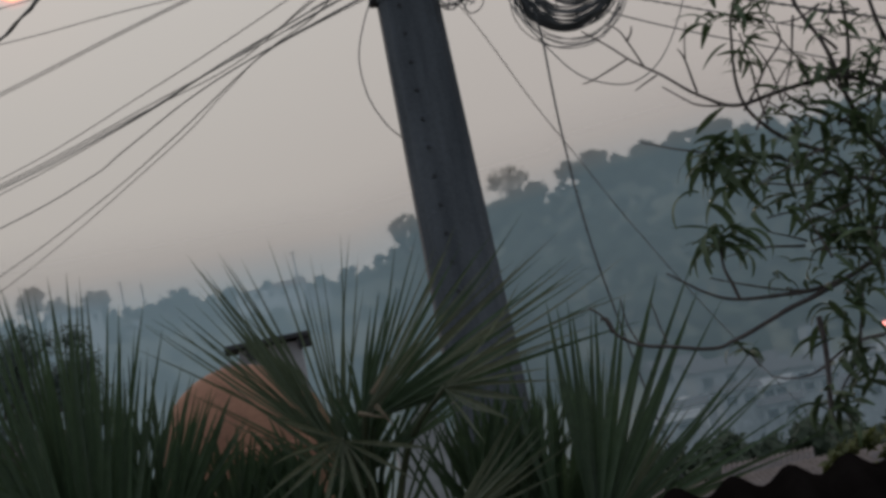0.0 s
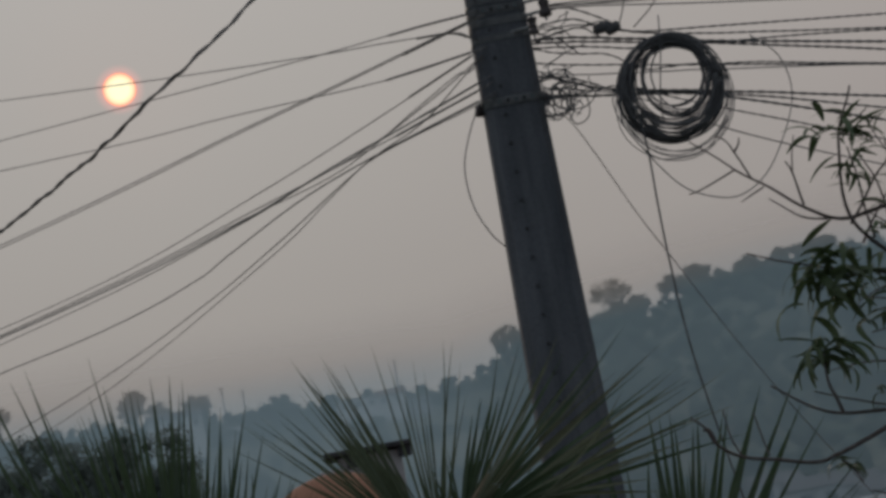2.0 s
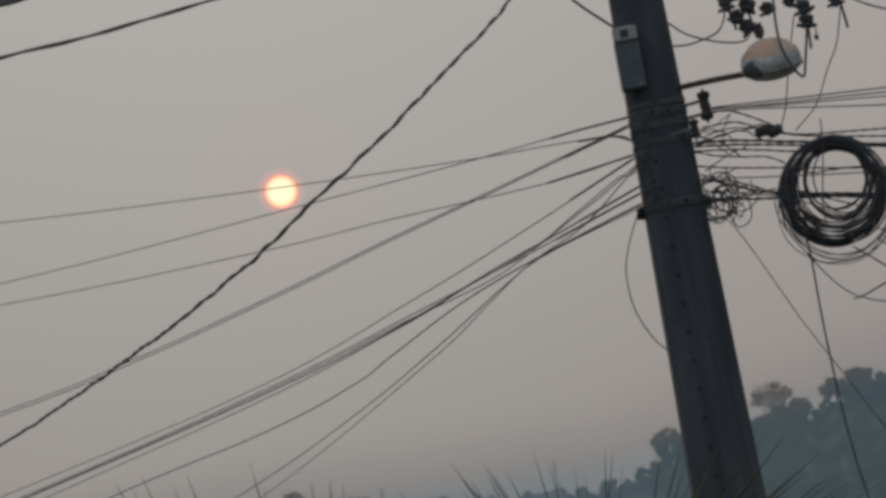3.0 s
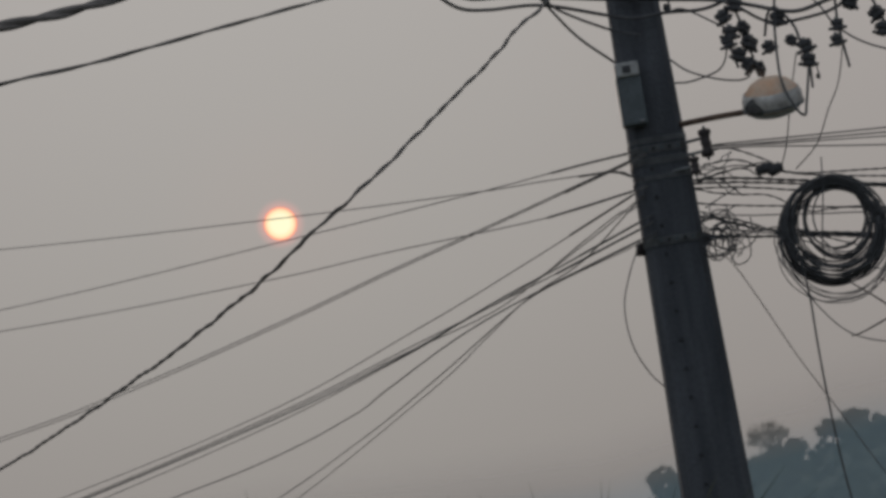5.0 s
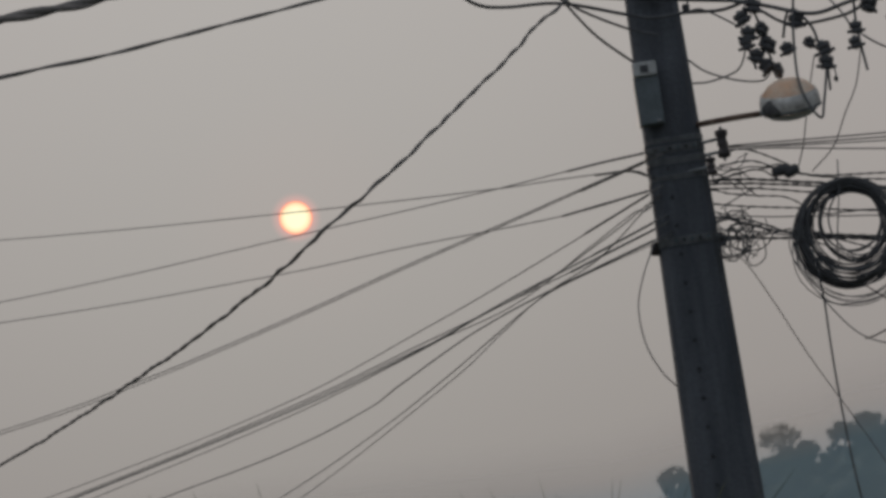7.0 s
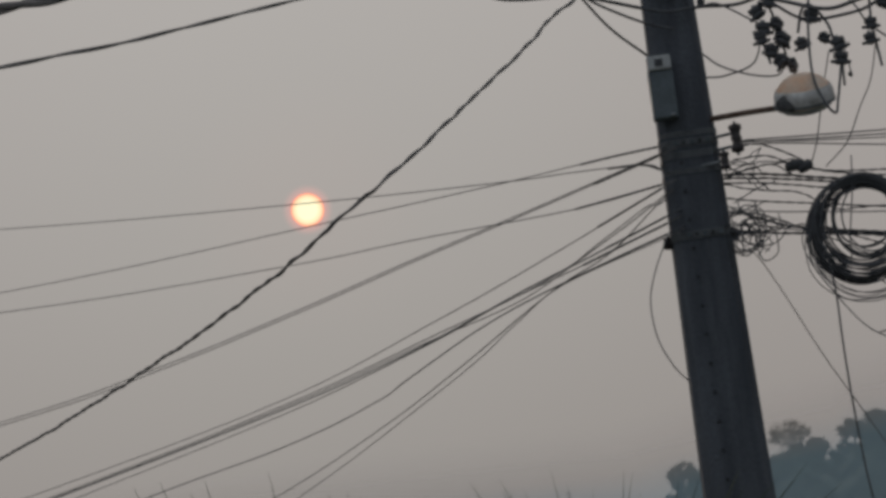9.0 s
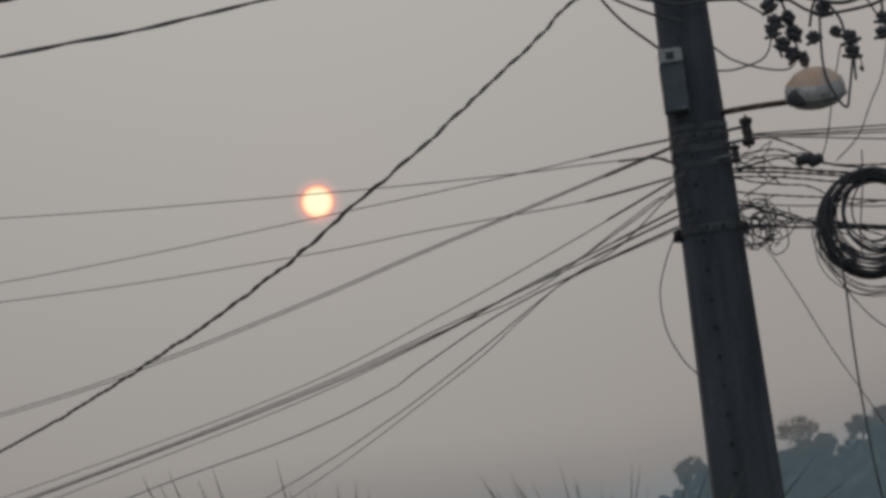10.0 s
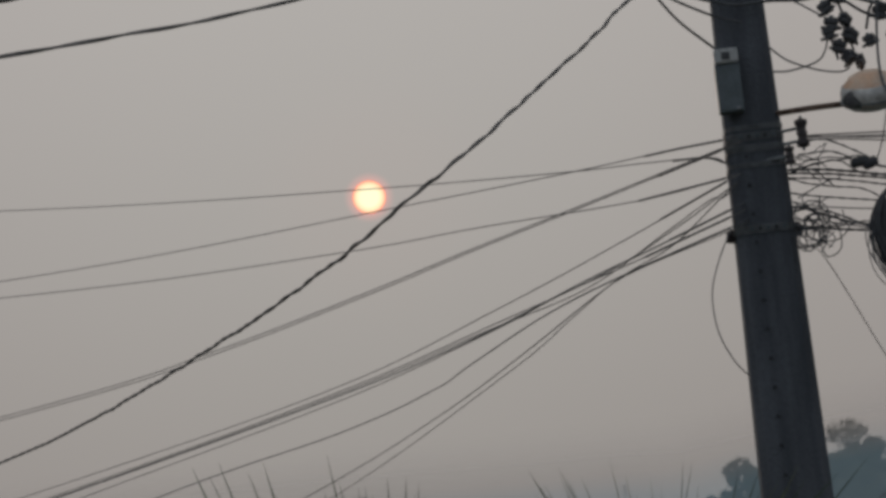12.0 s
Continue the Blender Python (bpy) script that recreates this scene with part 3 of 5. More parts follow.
# ---- cables: left of the pole, running down towards the houses ----
LG = "cables spreading from the pole"
FINE = 0.0029
wire("telephone_cable", [(1.004, 15.100, 5.754), (0.854, 14.880, 5.692), (0.551, 15.600, 5.791), (0.203, 16.400, 5.895), (-0.673, 18.000, 6.099), (-2.647, 21.000, 6.467), (-5.976, 25.000, 7.017)], FINE, "thin dark telephone cable sagging away from the pole", group=LG, material=CABLE_GREY)
wire("telephone_cable", [(0.920, 15.000, 5.564), (0.860, 14.860, 5.590), (0.789, 15.000, 5.647), (0.520, 15.600, 5.760), (0.204, 16.400, 5.901), (-0.758, 18.000, 6.212), (-2.597, 21.000, 6.832), (-5.887, 25.000, 7.774)], FINE, "thin dark telephone cable sagging away from the pole", group=LG, material=CABLE_GREY)
wire("telephone_cable", [(0.945, 15.000, 5.567), (0.855, 14.860, 5.528), (0.494, 15.600, 5.596), (-0.233, 17.000, 5.787), (-0.945, 18.500, 5.985), (-2.664, 21.000, 6.344), (-5.976, 25.000, 7.017)], FINE, "thin dark telephone cable sagging away from the pole", group=LG, material=CABLE_GREY)
for k in (0, 1):
    s = k * 0.012
    pts = [(0.955, 15.000, 5.698), (0.853, 14.860, 5.649), (0.303, 16.000, 5.675), (-0.250, 17.000, 5.682), (-0.869, 18.000, 5.662), (-1.753, 19.500, 5.668), (-2.753, 21.000, 5.691), (-5.717, 25.000, 5.833)]
    wire("telephone_cable", [Vector(p) + Vector((0, 0, s * (0.35 + 0.2 * i))) for i, p in enumerate(pts)], FINE, "one of two grey cables running side by side", group=LG, material=CABLE_GREY)
for p0, p1, p2 in (((0.861, 14.870, 5.691), (0.686, 15.200, 5.735), (0.550, 15.580, 5.787)), ((0.855, 14.860, 5.528), (0.681, 15.200, 5.557), (0.505, 15.570, 5.592)),
                   ((0.853, 14.860, 5.649), (0.734, 15.150, 5.661), (0.590, 15.400, 5.660)), ((0.853, 14.860, 5.392), (0.714, 15.200, 5.388), (0.607, 15.450, 5.384)),
                   ((0.848, 14.860, 5.318), (0.716, 15.200, 5.324), (0.610, 15.450, 5.325)), ((0.860, 14.860, 5.590), (0.789, 15.000, 5.647), (0.660, 15.290, 5.701)),
                   ((0.852, 14.860, 5.513), (0.703, 15.260, 5.505), (0.590, 15.560, 5.499)), ((0.853, 14.860, 5.363), (0.660, 15.266, 5.354), (0.503, 15.600, 5.346))):
    wire("cable_grip", [p0, p1, p2], 0.0038, "spiral steel grip wrapped round a cable end", "cable grip", LG, CABLE_GREY, strands=2, pitch=0.09)
LOW = "cable bundle running downhill from the pole"
wire("service_cable", [(0.933, 15.000, 5.569), (0.852, 14.860, 5.513), (0.427, 16.000, 5.490), (-0.161, 17.300, 5.437), (-1.212, 22.000, 5.734), (-3.038, 25.000, 5.709), (-7.799, 31.000, 5.503)], FINE, "thin dark cable fanning down from the pole", group=LOW, material=CABLE_GREY)
wire("service_cable", [(0.928, 15.000, 5.538), (0.859, 14.860, 5.483), (0.661, 15.300, 5.423), (0.328, 16.000, 5.353), (-0.201, 17.300, 5.359), (-1.219, 22.000, 5.700), (-3.049, 25.000, 5.652), (-7.824, 31.000, 5.362)], FINE, "thin dark cable fanning down from the pole", group=LOW, material=CABLE_GREY)
wire("service_cable", [(0.949, 15.000, 5.449), (0.853, 14.860, 5.392), (0.533, 15.600, 5.377), (0.251, 16.200, 5.362), (-0.325, 17.500, 5.322), (-1.224, 22.000, 5.673), (-3.053, 25.000, 5.632), (-7.832, 31.000, 5.315)], 0.0038, "dark cable in a bundle below the steel band", group=LOW)
wire("service_cable", [(0.944, 15.000, 5.421), (0.853, 14.860, 5.363), (0.503, 15.600, 5.346), (0.113, 16.400, 5.331), (-0.267, 17.500, 5.335), (-1.230, 22.000, 5.642), (-3.063, 25.000, 5.575), (-7.857, 31.000, 5.174)], FINE, "dark cable in a bundle below the steel band", group=LOW, material=CABLE_GREY)
wire("service_cable", [(0.949, 15.000, 5.376), (0.848, 14.860, 5.318), (0.424, 15.800, 5.313), (0.049, 16.600, 5.279), (-0.344, 17.500, 5.198), (-0.640, 21.000, 5.517), (-1.270, 22.000, 5.438), (-3.103, 25.000, 5.363), (-7.948, 31.000, 4.657)], 0.0038, "dark cable in a bundle below the steel band", group=LOW)
wire("service_cable", [(0.937, 15.000, 5.520), (0.852, 14.860, 5.470), (0.623, 15.300, 5.342), (0.410, 15.800, 5.307), (0.207, 16.300, 5.252), (-0.117, 17.000, 5.136), (-0.601, 21.000, 5.374), (-1.386, 23.000, 5.246), (-3.484, 27.000, 4.849), (-8.759, 33.000, 3.075)], FINE, "thin dark cable fanning down from the pole", group=LOW, material=CABLE_GREY)
wire("service_cable", [(0.947, 15.000, 5.364), (0.849, 14.860, 5.306), (0.409, 15.800, 5.300), (0.175, 16.300, 5.217), (-0.182, 17.000, 5.065), (-1.405, 23.000, 5.147), (-3.515, 27.000, 4.684), (-8.828, 33.000, 2.680)], 0.0024, "faint thin cable fanning down from the pole", group=LOW, material=CABLE_GREY)
wire("service_cable", [(0.911, 15.000, 5.509), (0.824, 14.860, 5.445), (0.778, 14.900, 5.450), (0.609, 15.300, 5.407), (0.245, 16.200, 5.323), (-0.264, 17.500, 5.351), (-1.222, 22.000, 5.686), (-3.051, 25.000, 5.640), (-7.829, 31.000, 5.333)], 0.0028, "thin dark cable fanning down from the pole", group=LOW, material=CABLE_GREY)
wire("loose_wire", [(0.850, 14.840, 5.317), (0.778, 14.800, 5.177), (0.734, 14.800, 5.041), (0.741, 14.800, 4.884), (0.792, 14.820, 4.760), (0.847, 14.870, 4.697)], 0.0028, "thin loose wire bowed out beside the pole", "wire")

# heavy twisted service drops overhead
wire("twisted_cable", [(0.906, 14.200, 6.467), (0.704, 13.900, 6.273), (0.581, 13.700, 6.123), (0.447, 13.400, 5.976), (0.299, 13.000, 5.769), (0.105, 12.600, 5.546), (-0.033, 12.300, 5.385), (-0.216, 12.000, 5.201), (-0.335, 12.000, 5.120),
     (-0.453, 12.000, 5.038), (-0.581, 12.200, 4.986), (-0.734, 12.600, 4.972), (-0.883, 13.000, 4.960), (-1.061, 13.400, 4.936), (-1.241, 14.000, 4.958), (-1.458, 14.600, 4.958), (-1.736, 15.400, 4.973), (-1.953, 16.000, 4.982), (-2.247, 17.000, 5.040), (-2.816, 18.500, 5.093), (-4.944, 23.000, 5.192)],
     0.0047, "dark twisted service cable hanging across the sky", group="overhead service drops", strands=2, pitch=0.30, waver=0.009, material=CABLE_GREY)
wire("service_drop", [(1.079, 14.900, 6.680), (0.184, 11.500, 5.883), (-0.159, 9.500, 5.378), (-0.356, 8.300, 5.075), (-0.547, 7.400, 4.843), (-0.649, 6.800, 4.679), (-0.725, 6.300, 4.549), (-0.854, 5.200, 4.264), (-0.996, 3.200, 3.765)],
     0.0072, "thick grey twisted cable sagging overhead", group="overhead service drops", strands=2, pitch=0.8, material=CABLE_GREY)
wire("service_drop", [(0.962, 14.900, 6.561), (0.333, 13.500, 6.292), (0.060, 12.600, 6.042), (-0.256, 11.800, 5.817), (-0.566, 11.000, 5.590), (-0.862, 10.200, 5.363), (-1.115, 9.500, 5.178), (-1.398, 8.400, 4.902), (-1.721, 5.500, 4.224)],
     0.0040, "slim grey twisted cable sagging overhead", group="overhead service drops", strands=2, pitch=0.9, waver=0.004, material=CABLE_GREY)
TOPG = "cables looping round the pole top"
wire("power_cable", [(0.057, 14.200, 6.511), (0.108, 14.300, 6.456), (0.171, 14.400, 6.383), (0.255, 14.500, 6.335), (0.371, 14.600, 6.332), (0.598, 14.700, 6.338), (0.871, 14.840, 6.282), (0.980, 14.820, 6.247), (1.114, 14.830, 6.252), (1.266, 14.800, 6.235), (1.381, 14.700, 6.242)], 0.0075, "thick black power cable looping past the pole", group=TOPG)
wire("power_cable", [(0.072, 14.100, 6.507), (0.125, 14.200, 6.429), (0.196, 14.300, 6.379), (0.305, 14.400, 6.344), (0.493, 14.500, 6.347), (0.878, 14.840, 6.352), (1.112, 14.840, 6.312), (1.338, 14.750, 6.251), (1.457, 14.700, 6.198), (1.615, 14.600, 6.122), (1.749, 14.500, 6.125), (1.938, 14.300, 6.133), (2.332, 14.000, 6.183)], 0.0085, "thick black power cable looping past the pole", group=TOPG)
wire("power_cable", [(0.437, 14.300, 6.431), (0.585, 14.500, 6.337), (0.670, 14.600, 6.276), (0.870, 14.840, 6.220), (0.992, 14.820, 6.171)], 0.0055, "black power cable looping past the pole", group=TOPG)
wire("power_cable", [(0.558, 14.300, 6.315), (0.617, 14.400, 6.248), (0.722, 14.600, 6.156), (0.868, 14.840, 6.076)], 0.0055, "black cable dropping to the junction box", group=TOPG)
wire("power_cable", [(0.732, 14.600, 6.366), (0.883, 14.840, 6.356), (1.019, 14.820, 6.334), (1.113, 14.830, 6.321), (1.355, 14.700, 6.227), (1.526, 14.700, 6.114), (1.729, 14.600, 6.094), (1.841, 14.500, 6.113), (1.943, 14.400, 6.104), (2.299, 14.000, 6.002)], 0.007, "thick black power cable with hanging connectors", group=TOPG)
wire("power_cable", [(1.114, 14.850, 6.252), (1.184, 14.800, 6.249), (1.309, 14.750, 6.153), (1.336, 14.700, 6.120)], 0.004, "short black jumper cable", group=TOPG)
wire("power_cable", [(1.094, 14.850, 6.058), (1.163, 14.800, 5.982), (1.281, 14.750, 5.918), (1.381, 14.700, 5.892), (1.424, 14.700, 5.936)], 0.004, "short black jumper cable", group=TOPG)
wire("power_cable", [(1.100, 14.850, 5.952), (1.167, 14.800, 5.938), (1.275, 14.750, 5.953), (1.314, 14.700, 5.990), (1.333, 14.700, 6.060)], 0.004, "short black jumper cable", group=TOPG)
wire("power_cable", [(1.539, 14.600, 6.368), (1.549, 14.600, 6.220), (1.524, 14.600, 6.031), (1.506, 14.500, 5.831), (1.532, 14.450, 5.709), (1.570, 14.450, 5.656), (1.594, 14.500, 5.721), (1.641, 14.600, 5.891)], 0.0055, "black lamp lead hanging in a loop", group=TOPG)
wire("power_cable", [(1.492, 14.700, 6.058), (1.520, 14.700, 6.151), (1.559, 14.700, 6.169), (1.611, 14.650, 6.076), (1.622, 14.600, 5.995)], 0.006, "bent black cable between connectors", group=TOPG)
wire("power_cable", [(1.376, 14.700, 6.419), (1.367, 14.700, 6.298), (1.378, 14.700, 6.223), (1.408, 14.700, 6.121)], 0.005, "black cable with hanging connectors", group=TOPG)
wire("power_cable", [(1.457, 14.700, 6.406), (1.418, 14.700, 6.290), (1.387, 14.700, 6.222), (1.406, 14.700, 6.109), (1.430, 14.700, 5.971)], 0.005, "black cable with hanging connectors", group=TOPG)
wire("power_cable", [(1.604, 14.700, 6.358), (1.688, 14.700, 6.222), (1.739, 14.650, 6.128), (1.787, 14.600, 6.024), (1.916, 14.500, 5.901), (2.193, 14.400, 5.782)], 0.004, "thin black cable sagging to the side", group=TOPG)
wire("power_cable", [(1.792, 14.500, 6.302), (1.783, 14.500, 6.158), (1.777, 14.500, 6.015), (1.792, 14.500, 5.833)], 0.0055, "black cable end hanging from a connector", group=TOPG)
wire("power_cable", [(1.827, 14.500, 6.296), (1.909, 14.500, 6.162), (1.945, 14.500, 6.060), (1.978, 14.500, 5.958)], 0.006, "bent black cable between connectors", group=TOPG)
wire("power_cable", [(1.616, 14.600, 6.331), (1.904, 14.500, 6.199), (2.260, 14.400, 6.153)], 0.006, "black power cable crossing above the connectors", group=TOPG)
wire("loose_wire", [(1.597, 14.600, 5.946), (1.552, 14.700, 5.781), (1.508, 14.750, 5.605), (1.471, 14.800, 5.511)], 0.0026, "thin loose wire dangling past the lamp", "wire")
wire("loose_wire", [(1.783, 14.500, 5.942), (1.748, 14.600, 5.801), (1.692, 14.650, 5.700), (1.627, 14.700, 5.576), (1.534, 14.800, 5.501)], 0.0026, "thin loose wire dangling past the lamp", "wire")
wire("loose_wire", [(1.655, 14.600, 5.973), (1.669, 14.600, 5.886), (1.675, 14.600, 5.842)], 0.0028, "short wire end with a small plug", "wire")


def connector(at, turn, size, tail):
    """A black insulation-piercing connector with its bolt and a cut cable end."""
    t = thing("cable_connector", at, "black plastic insulation-piercing connector clamped on cables", "connector", "connectors beside the lamp")
    t.rotation_euler = (0, radians(turn), radians(turn * 1.7))
    bm = bmesh.new()
    box(bm, (0, 0, 0.2 * size), (size, size * 0.7, size * 0.42), bevel=size * 0.08)
    part("upper_jaw", bm, BLACK_PLASTIC, t)
    bm = bmesh.new()
    box(bm, (0.05 * size, 0, -0.27 * size), (size * 0.86, size * 0.66, size * 0.40), bevel=size * 0.08)
    part("lower_jaw", bm, BLACK_PLASTIC, t)
    bm = bmesh.new()
    rod(bm, (0, 0, -0.6 * size), (0, 0, 0.62 * size), size * 0.10, seg=8)
    bmesh.ops.create_cone(bm, cap_ends=True, segments=6, radius1=size * 0.2, radius2=size * 0.2, depth=size * 0.16, matrix=Matrix.Translation((0, 0, 0.52 * size)))
    part("bolt", bm, STEEL, t)
    bm = bmesh.new()
    rod(bm, (-0.75 * size, 0, -0.3 * size), (0.75 * size, 0, -0.3 * size), size * 0.14, seg=8)
    part("cable_end", bm, CABLE, t)
    if tail:
        bm = bmesh.new()
        rod(bm, (0.1 * size, 0, -0.3 * size), (0.2 * size, 0, -0.3 * size - tail), 0.0055, seg=8)
        part("tail", bm, CABLE, t)


for at, turn, size, tail in (
        ((1.385, 14.680, 6.207), 12, 0.058, 0), ((1.332, 14.680, 6.162), -20, 0.055, 0), ((1.347, 14.660, 6.087), 5, 0.058, 0.0), ((1.406, 14.660, 6.099), 30, 0.052, 0),
        ((1.332, 14.660, 6.046), -8, 0.05, 0.10), ((1.420, 14.660, 6.031), 24, 0.06, 0), ((1.368, 14.660, 5.989), 15, 0.055, 0), ((1.402, 14.660, 5.940), -30, 0.055, 0),
        ((1.446, 14.660, 5.918), 40, 0.05, 0), ((1.551, 14.660, 6.114), 8, 0.058, 0), ((1.496, 14.660, 6.002), -14, 0.05, 0), ((1.586, 14.600, 6.003), 20, 0.042, 0),
        ((1.640, 14.600, 5.970), -10, 0.058, 0), ((1.641, 14.600, 5.909), 6, 0.056, 0.10), ((1.772, 14.500, 6.017), 0, 0.05, 0), ((1.761, 14.500, 5.954), -6, 0.05, 0),
        ((1.839, 14.500, 6.103), 18, 0.058, 0), ((1.938, 14.500, 6.038), -24, 0.055, 0), ((1.951, 14.500, 5.969), 10, 0.055, 0), ((2.013, 14.500, 6.002), 10, 0.055, 0),
        ((1.670, 14.600, 5.836), 30, 0.018, 0), ((1.122, 14.840, 6.276), 85, 0.03, 0)):
    connector(at, turn, size, tail)

# ---- right of the pole: lines, tangle and the coil ----
RG = "cables running on from the pole"
RL = "dark cable stretched away beside the coil"
for pts, r, wav in (
        ([(1.222, 14.850, 5.666), (1.535, 14.900, 5.656), (1.948, 15.000, 5.650), (3.059, 15.400, 5.656), (5.866, 16.400, 5.670)], 0.0032, 0),
        ([(1.203, 14.850, 5.661), (1.415, 14.900, 5.651), (1.944, 15.000, 5.631), (3.052, 15.400, 5.619), (5.848, 16.400, 5.587)], 0.0032, 0),
        ([(1.157, 14.850, 5.703), (1.217, 14.850, 5.664), (1.532, 14.900, 5.634), (1.941, 15.000, 5.614), (3.045, 15.400, 5.582), (5.830, 16.400, 5.501)], 0.0028, 0.003),
        ([(1.201, 14.850, 5.652), (1.412, 14.900, 5.637), (1.935, 15.000, 5.578), (3.031, 15.400, 5.509), (5.793, 16.400, 5.333)], 0.003, 0),
        ([(1.207, 14.850, 5.646), (1.285, 14.800, 5.629), (1.416, 14.800, 5.559), (1.528, 14.850, 5.496), (1.917, 15.000, 5.478), (3.017, 15.400, 5.435), (5.792, 16.400, 5.327)], 0.004, 0),
        ([(1.162, 14.850, 5.590), (1.300, 14.800, 5.578), (1.415, 14.850, 5.532), (1.602, 14.900, 5.486), (1.911, 15.000, 5.447), (3.003, 15.400, 5.362), (5.753, 16.400, 5.149)], 0.004, 0.004),
        ([(1.076, 14.950, 5.552), (1.273, 14.900, 5.523), (1.509, 14.950, 5.486), (1.905, 15.000, 5.414), (2.990, 15.400, 5.289), (5.715, 16.400, 4.974)], 0.006, 0.003),
        ([(1.074, 14.950, 5.540), (1.269, 14.900, 5.504), (1.507, 14.950, 5.472), (1.904, 15.000, 5.404), (2.980, 15.400, 5.241), (5.684, 16.400, 4.828)], 0.005, 0.004),
        ([(1.070, 14.950, 5.516), (1.266, 14.900, 5.487), (1.549, 14.950, 5.438), (1.905, 15.000, 5.414), (3.003, 15.400, 5.362), (5.771, 16.400, 5.232)], 0.004, 0.006),
        ([(1.071, 14.950, 5.521), (1.238, 14.900, 5.460), (1.423, 14.900, 5.421), (1.580, 14.950, 5.340), (1.889, 15.000, 5.323), (2.971, 15.400, 5.192), (5.691, 16.400, 4.861)], 0.0035, 0.008),
        ([(1.072, 14.950, 5.460), (1.253, 14.900, 5.409), (1.583, 14.950, 5.359), (1.887, 15.000, 5.314), (2.971, 15.400, 5.192), (5.696, 16.400, 4.884)], 0.0038, 0.002),
        ([(1.067, 14.950, 5.429), (1.246, 14.900, 5.367), (1.578, 14.950, 5.329), (1.884, 15.000, 5.295), (2.973, 15.400, 5.204), (5.715, 16.400, 4.974)], 0.0028, 0.003),
        ([(1.086, 14.950, 5.401), (1.192, 14.850, 5.350), (1.307, 14.900, 5.308), (1.467, 14.900, 5.265), (1.867, 15.000, 5.202), (2.943, 15.400, 5.046), (5.646, 16.400, 4.654)], 0.0055, 0.006),
        ([(1.081, 14.950, 5.373), (1.217, 14.850, 5.353), (1.332, 14.900, 5.314), (1.465, 14.900, 5.253), (1.866, 15.000, 5.193), (2.929, 15.400, 4.974), (5.596, 16.400, 4.425)], 0.0045, 0.006),
        ([(1.092, 14.900, 5.309), (1.226, 14.850, 5.270), (1.440, 14.900, 5.245), (1.864, 15.000, 5.181), (2.916, 15.400, 4.901), (5.548, 16.400, 4.202)], 0.0055, 0.002),
        ([(1.090, 14.900, 5.295), (1.298, 14.850, 5.272), (1.469, 14.900, 5.277), (1.855, 15.000, 5.134), (2.897, 15.400, 4.805), (5.501, 16.400, 3.985)], 0.0035, 0.003),
        ([(1.097, 14.900, 5.338), (1.300, 14.850, 5.282), (1.508, 14.900, 5.222), (1.955, 15.000, 4.996), (2.874, 15.400, 4.685), (5.456, 16.400, 3.779)], 0.0030, 0.003)):
    if r >= 0.0035:
        wire("line_cable", pts, r * 0.72, RL, group=RG, waver=wav, strands=2, pitch=0.10)
    else:
        wire("line_cable", pts, r, RL, group=RG, waver=wav)

sp = thing("cable_splice", (1.428, 14.800, 5.520), "black cable splice closure on the wires", "splice")
for k, (dx, dz, ln) in enumerate(((-0.02, 0.004, 0.085), (0.02, -0.006, 0.07))):
    bm = bmesh.new()
    lathe(bm, [(0.008, -ln / 2), (0.022, -ln * 0.38), (0.024, 0), (0.022, ln * 0.38), (0.008, ln / 2)], 12, Matrix.Translation((dx, 0, dz)) @ Matrix.Rotation(radians(82 - 12 * k), 4, "Y"))
    part("sleeve", bm, BLACK_PLASTIC, sp, smooth=True)

# curls of slack wire right beside the shaft
nr = random.Random(11)
for i in range(13):
    c = Vector((1.195, 14.830, 5.262)) + Vector((nr.uniform(-0.045, 0.06), nr.uniform(-0.05, 0.02), nr.uniform(-0.06, 0.06)))
    rx, rz, ph = nr.uniform(0.04, 0.085), nr.uniform(0.03, 0.068), nr.uniform(0, 6.28)
    turns = nr.uniform(0.8, 1.3)
    line = [c + Vector((rx * math.cos(ph + a), 0.02 * math.sin(a * 0.7), rz * math.sin(ph + a) + 0.006 * a)) for a in [turns * math.tau * k / 6 for k in range(7)]]
    wire("slack_wire", line, nr.uniform(0.0024, 0.0036), "curl of slack black wire beside the pole", "wire", "tangle of slack wire", per=8, waver=0.003)
for i in range(12):
    a = Vector((1.116, 14.840, 5.494)) + Vector((nr.uniform(0, 0.04), 0, nr.uniform(-0.12, 0.10)))
    b = a + Vector((nr.uniform(0.10, 0.32), nr.uniform(-0.03, 0.05), nr.uniform(-0.11, 0.08)))
    m = (a + b) / 2 + Vector((nr.uniform(-0.05, 0.05), -0.03, nr.uniform(-0.06, 0.05)))
    wire("slack_wire", [a, m, b], nr.uniform(0.0022, 0.0034), "strand of slack black wire beside the pole", "wire", "tangle of slack wire", per=8, waver=0.012)

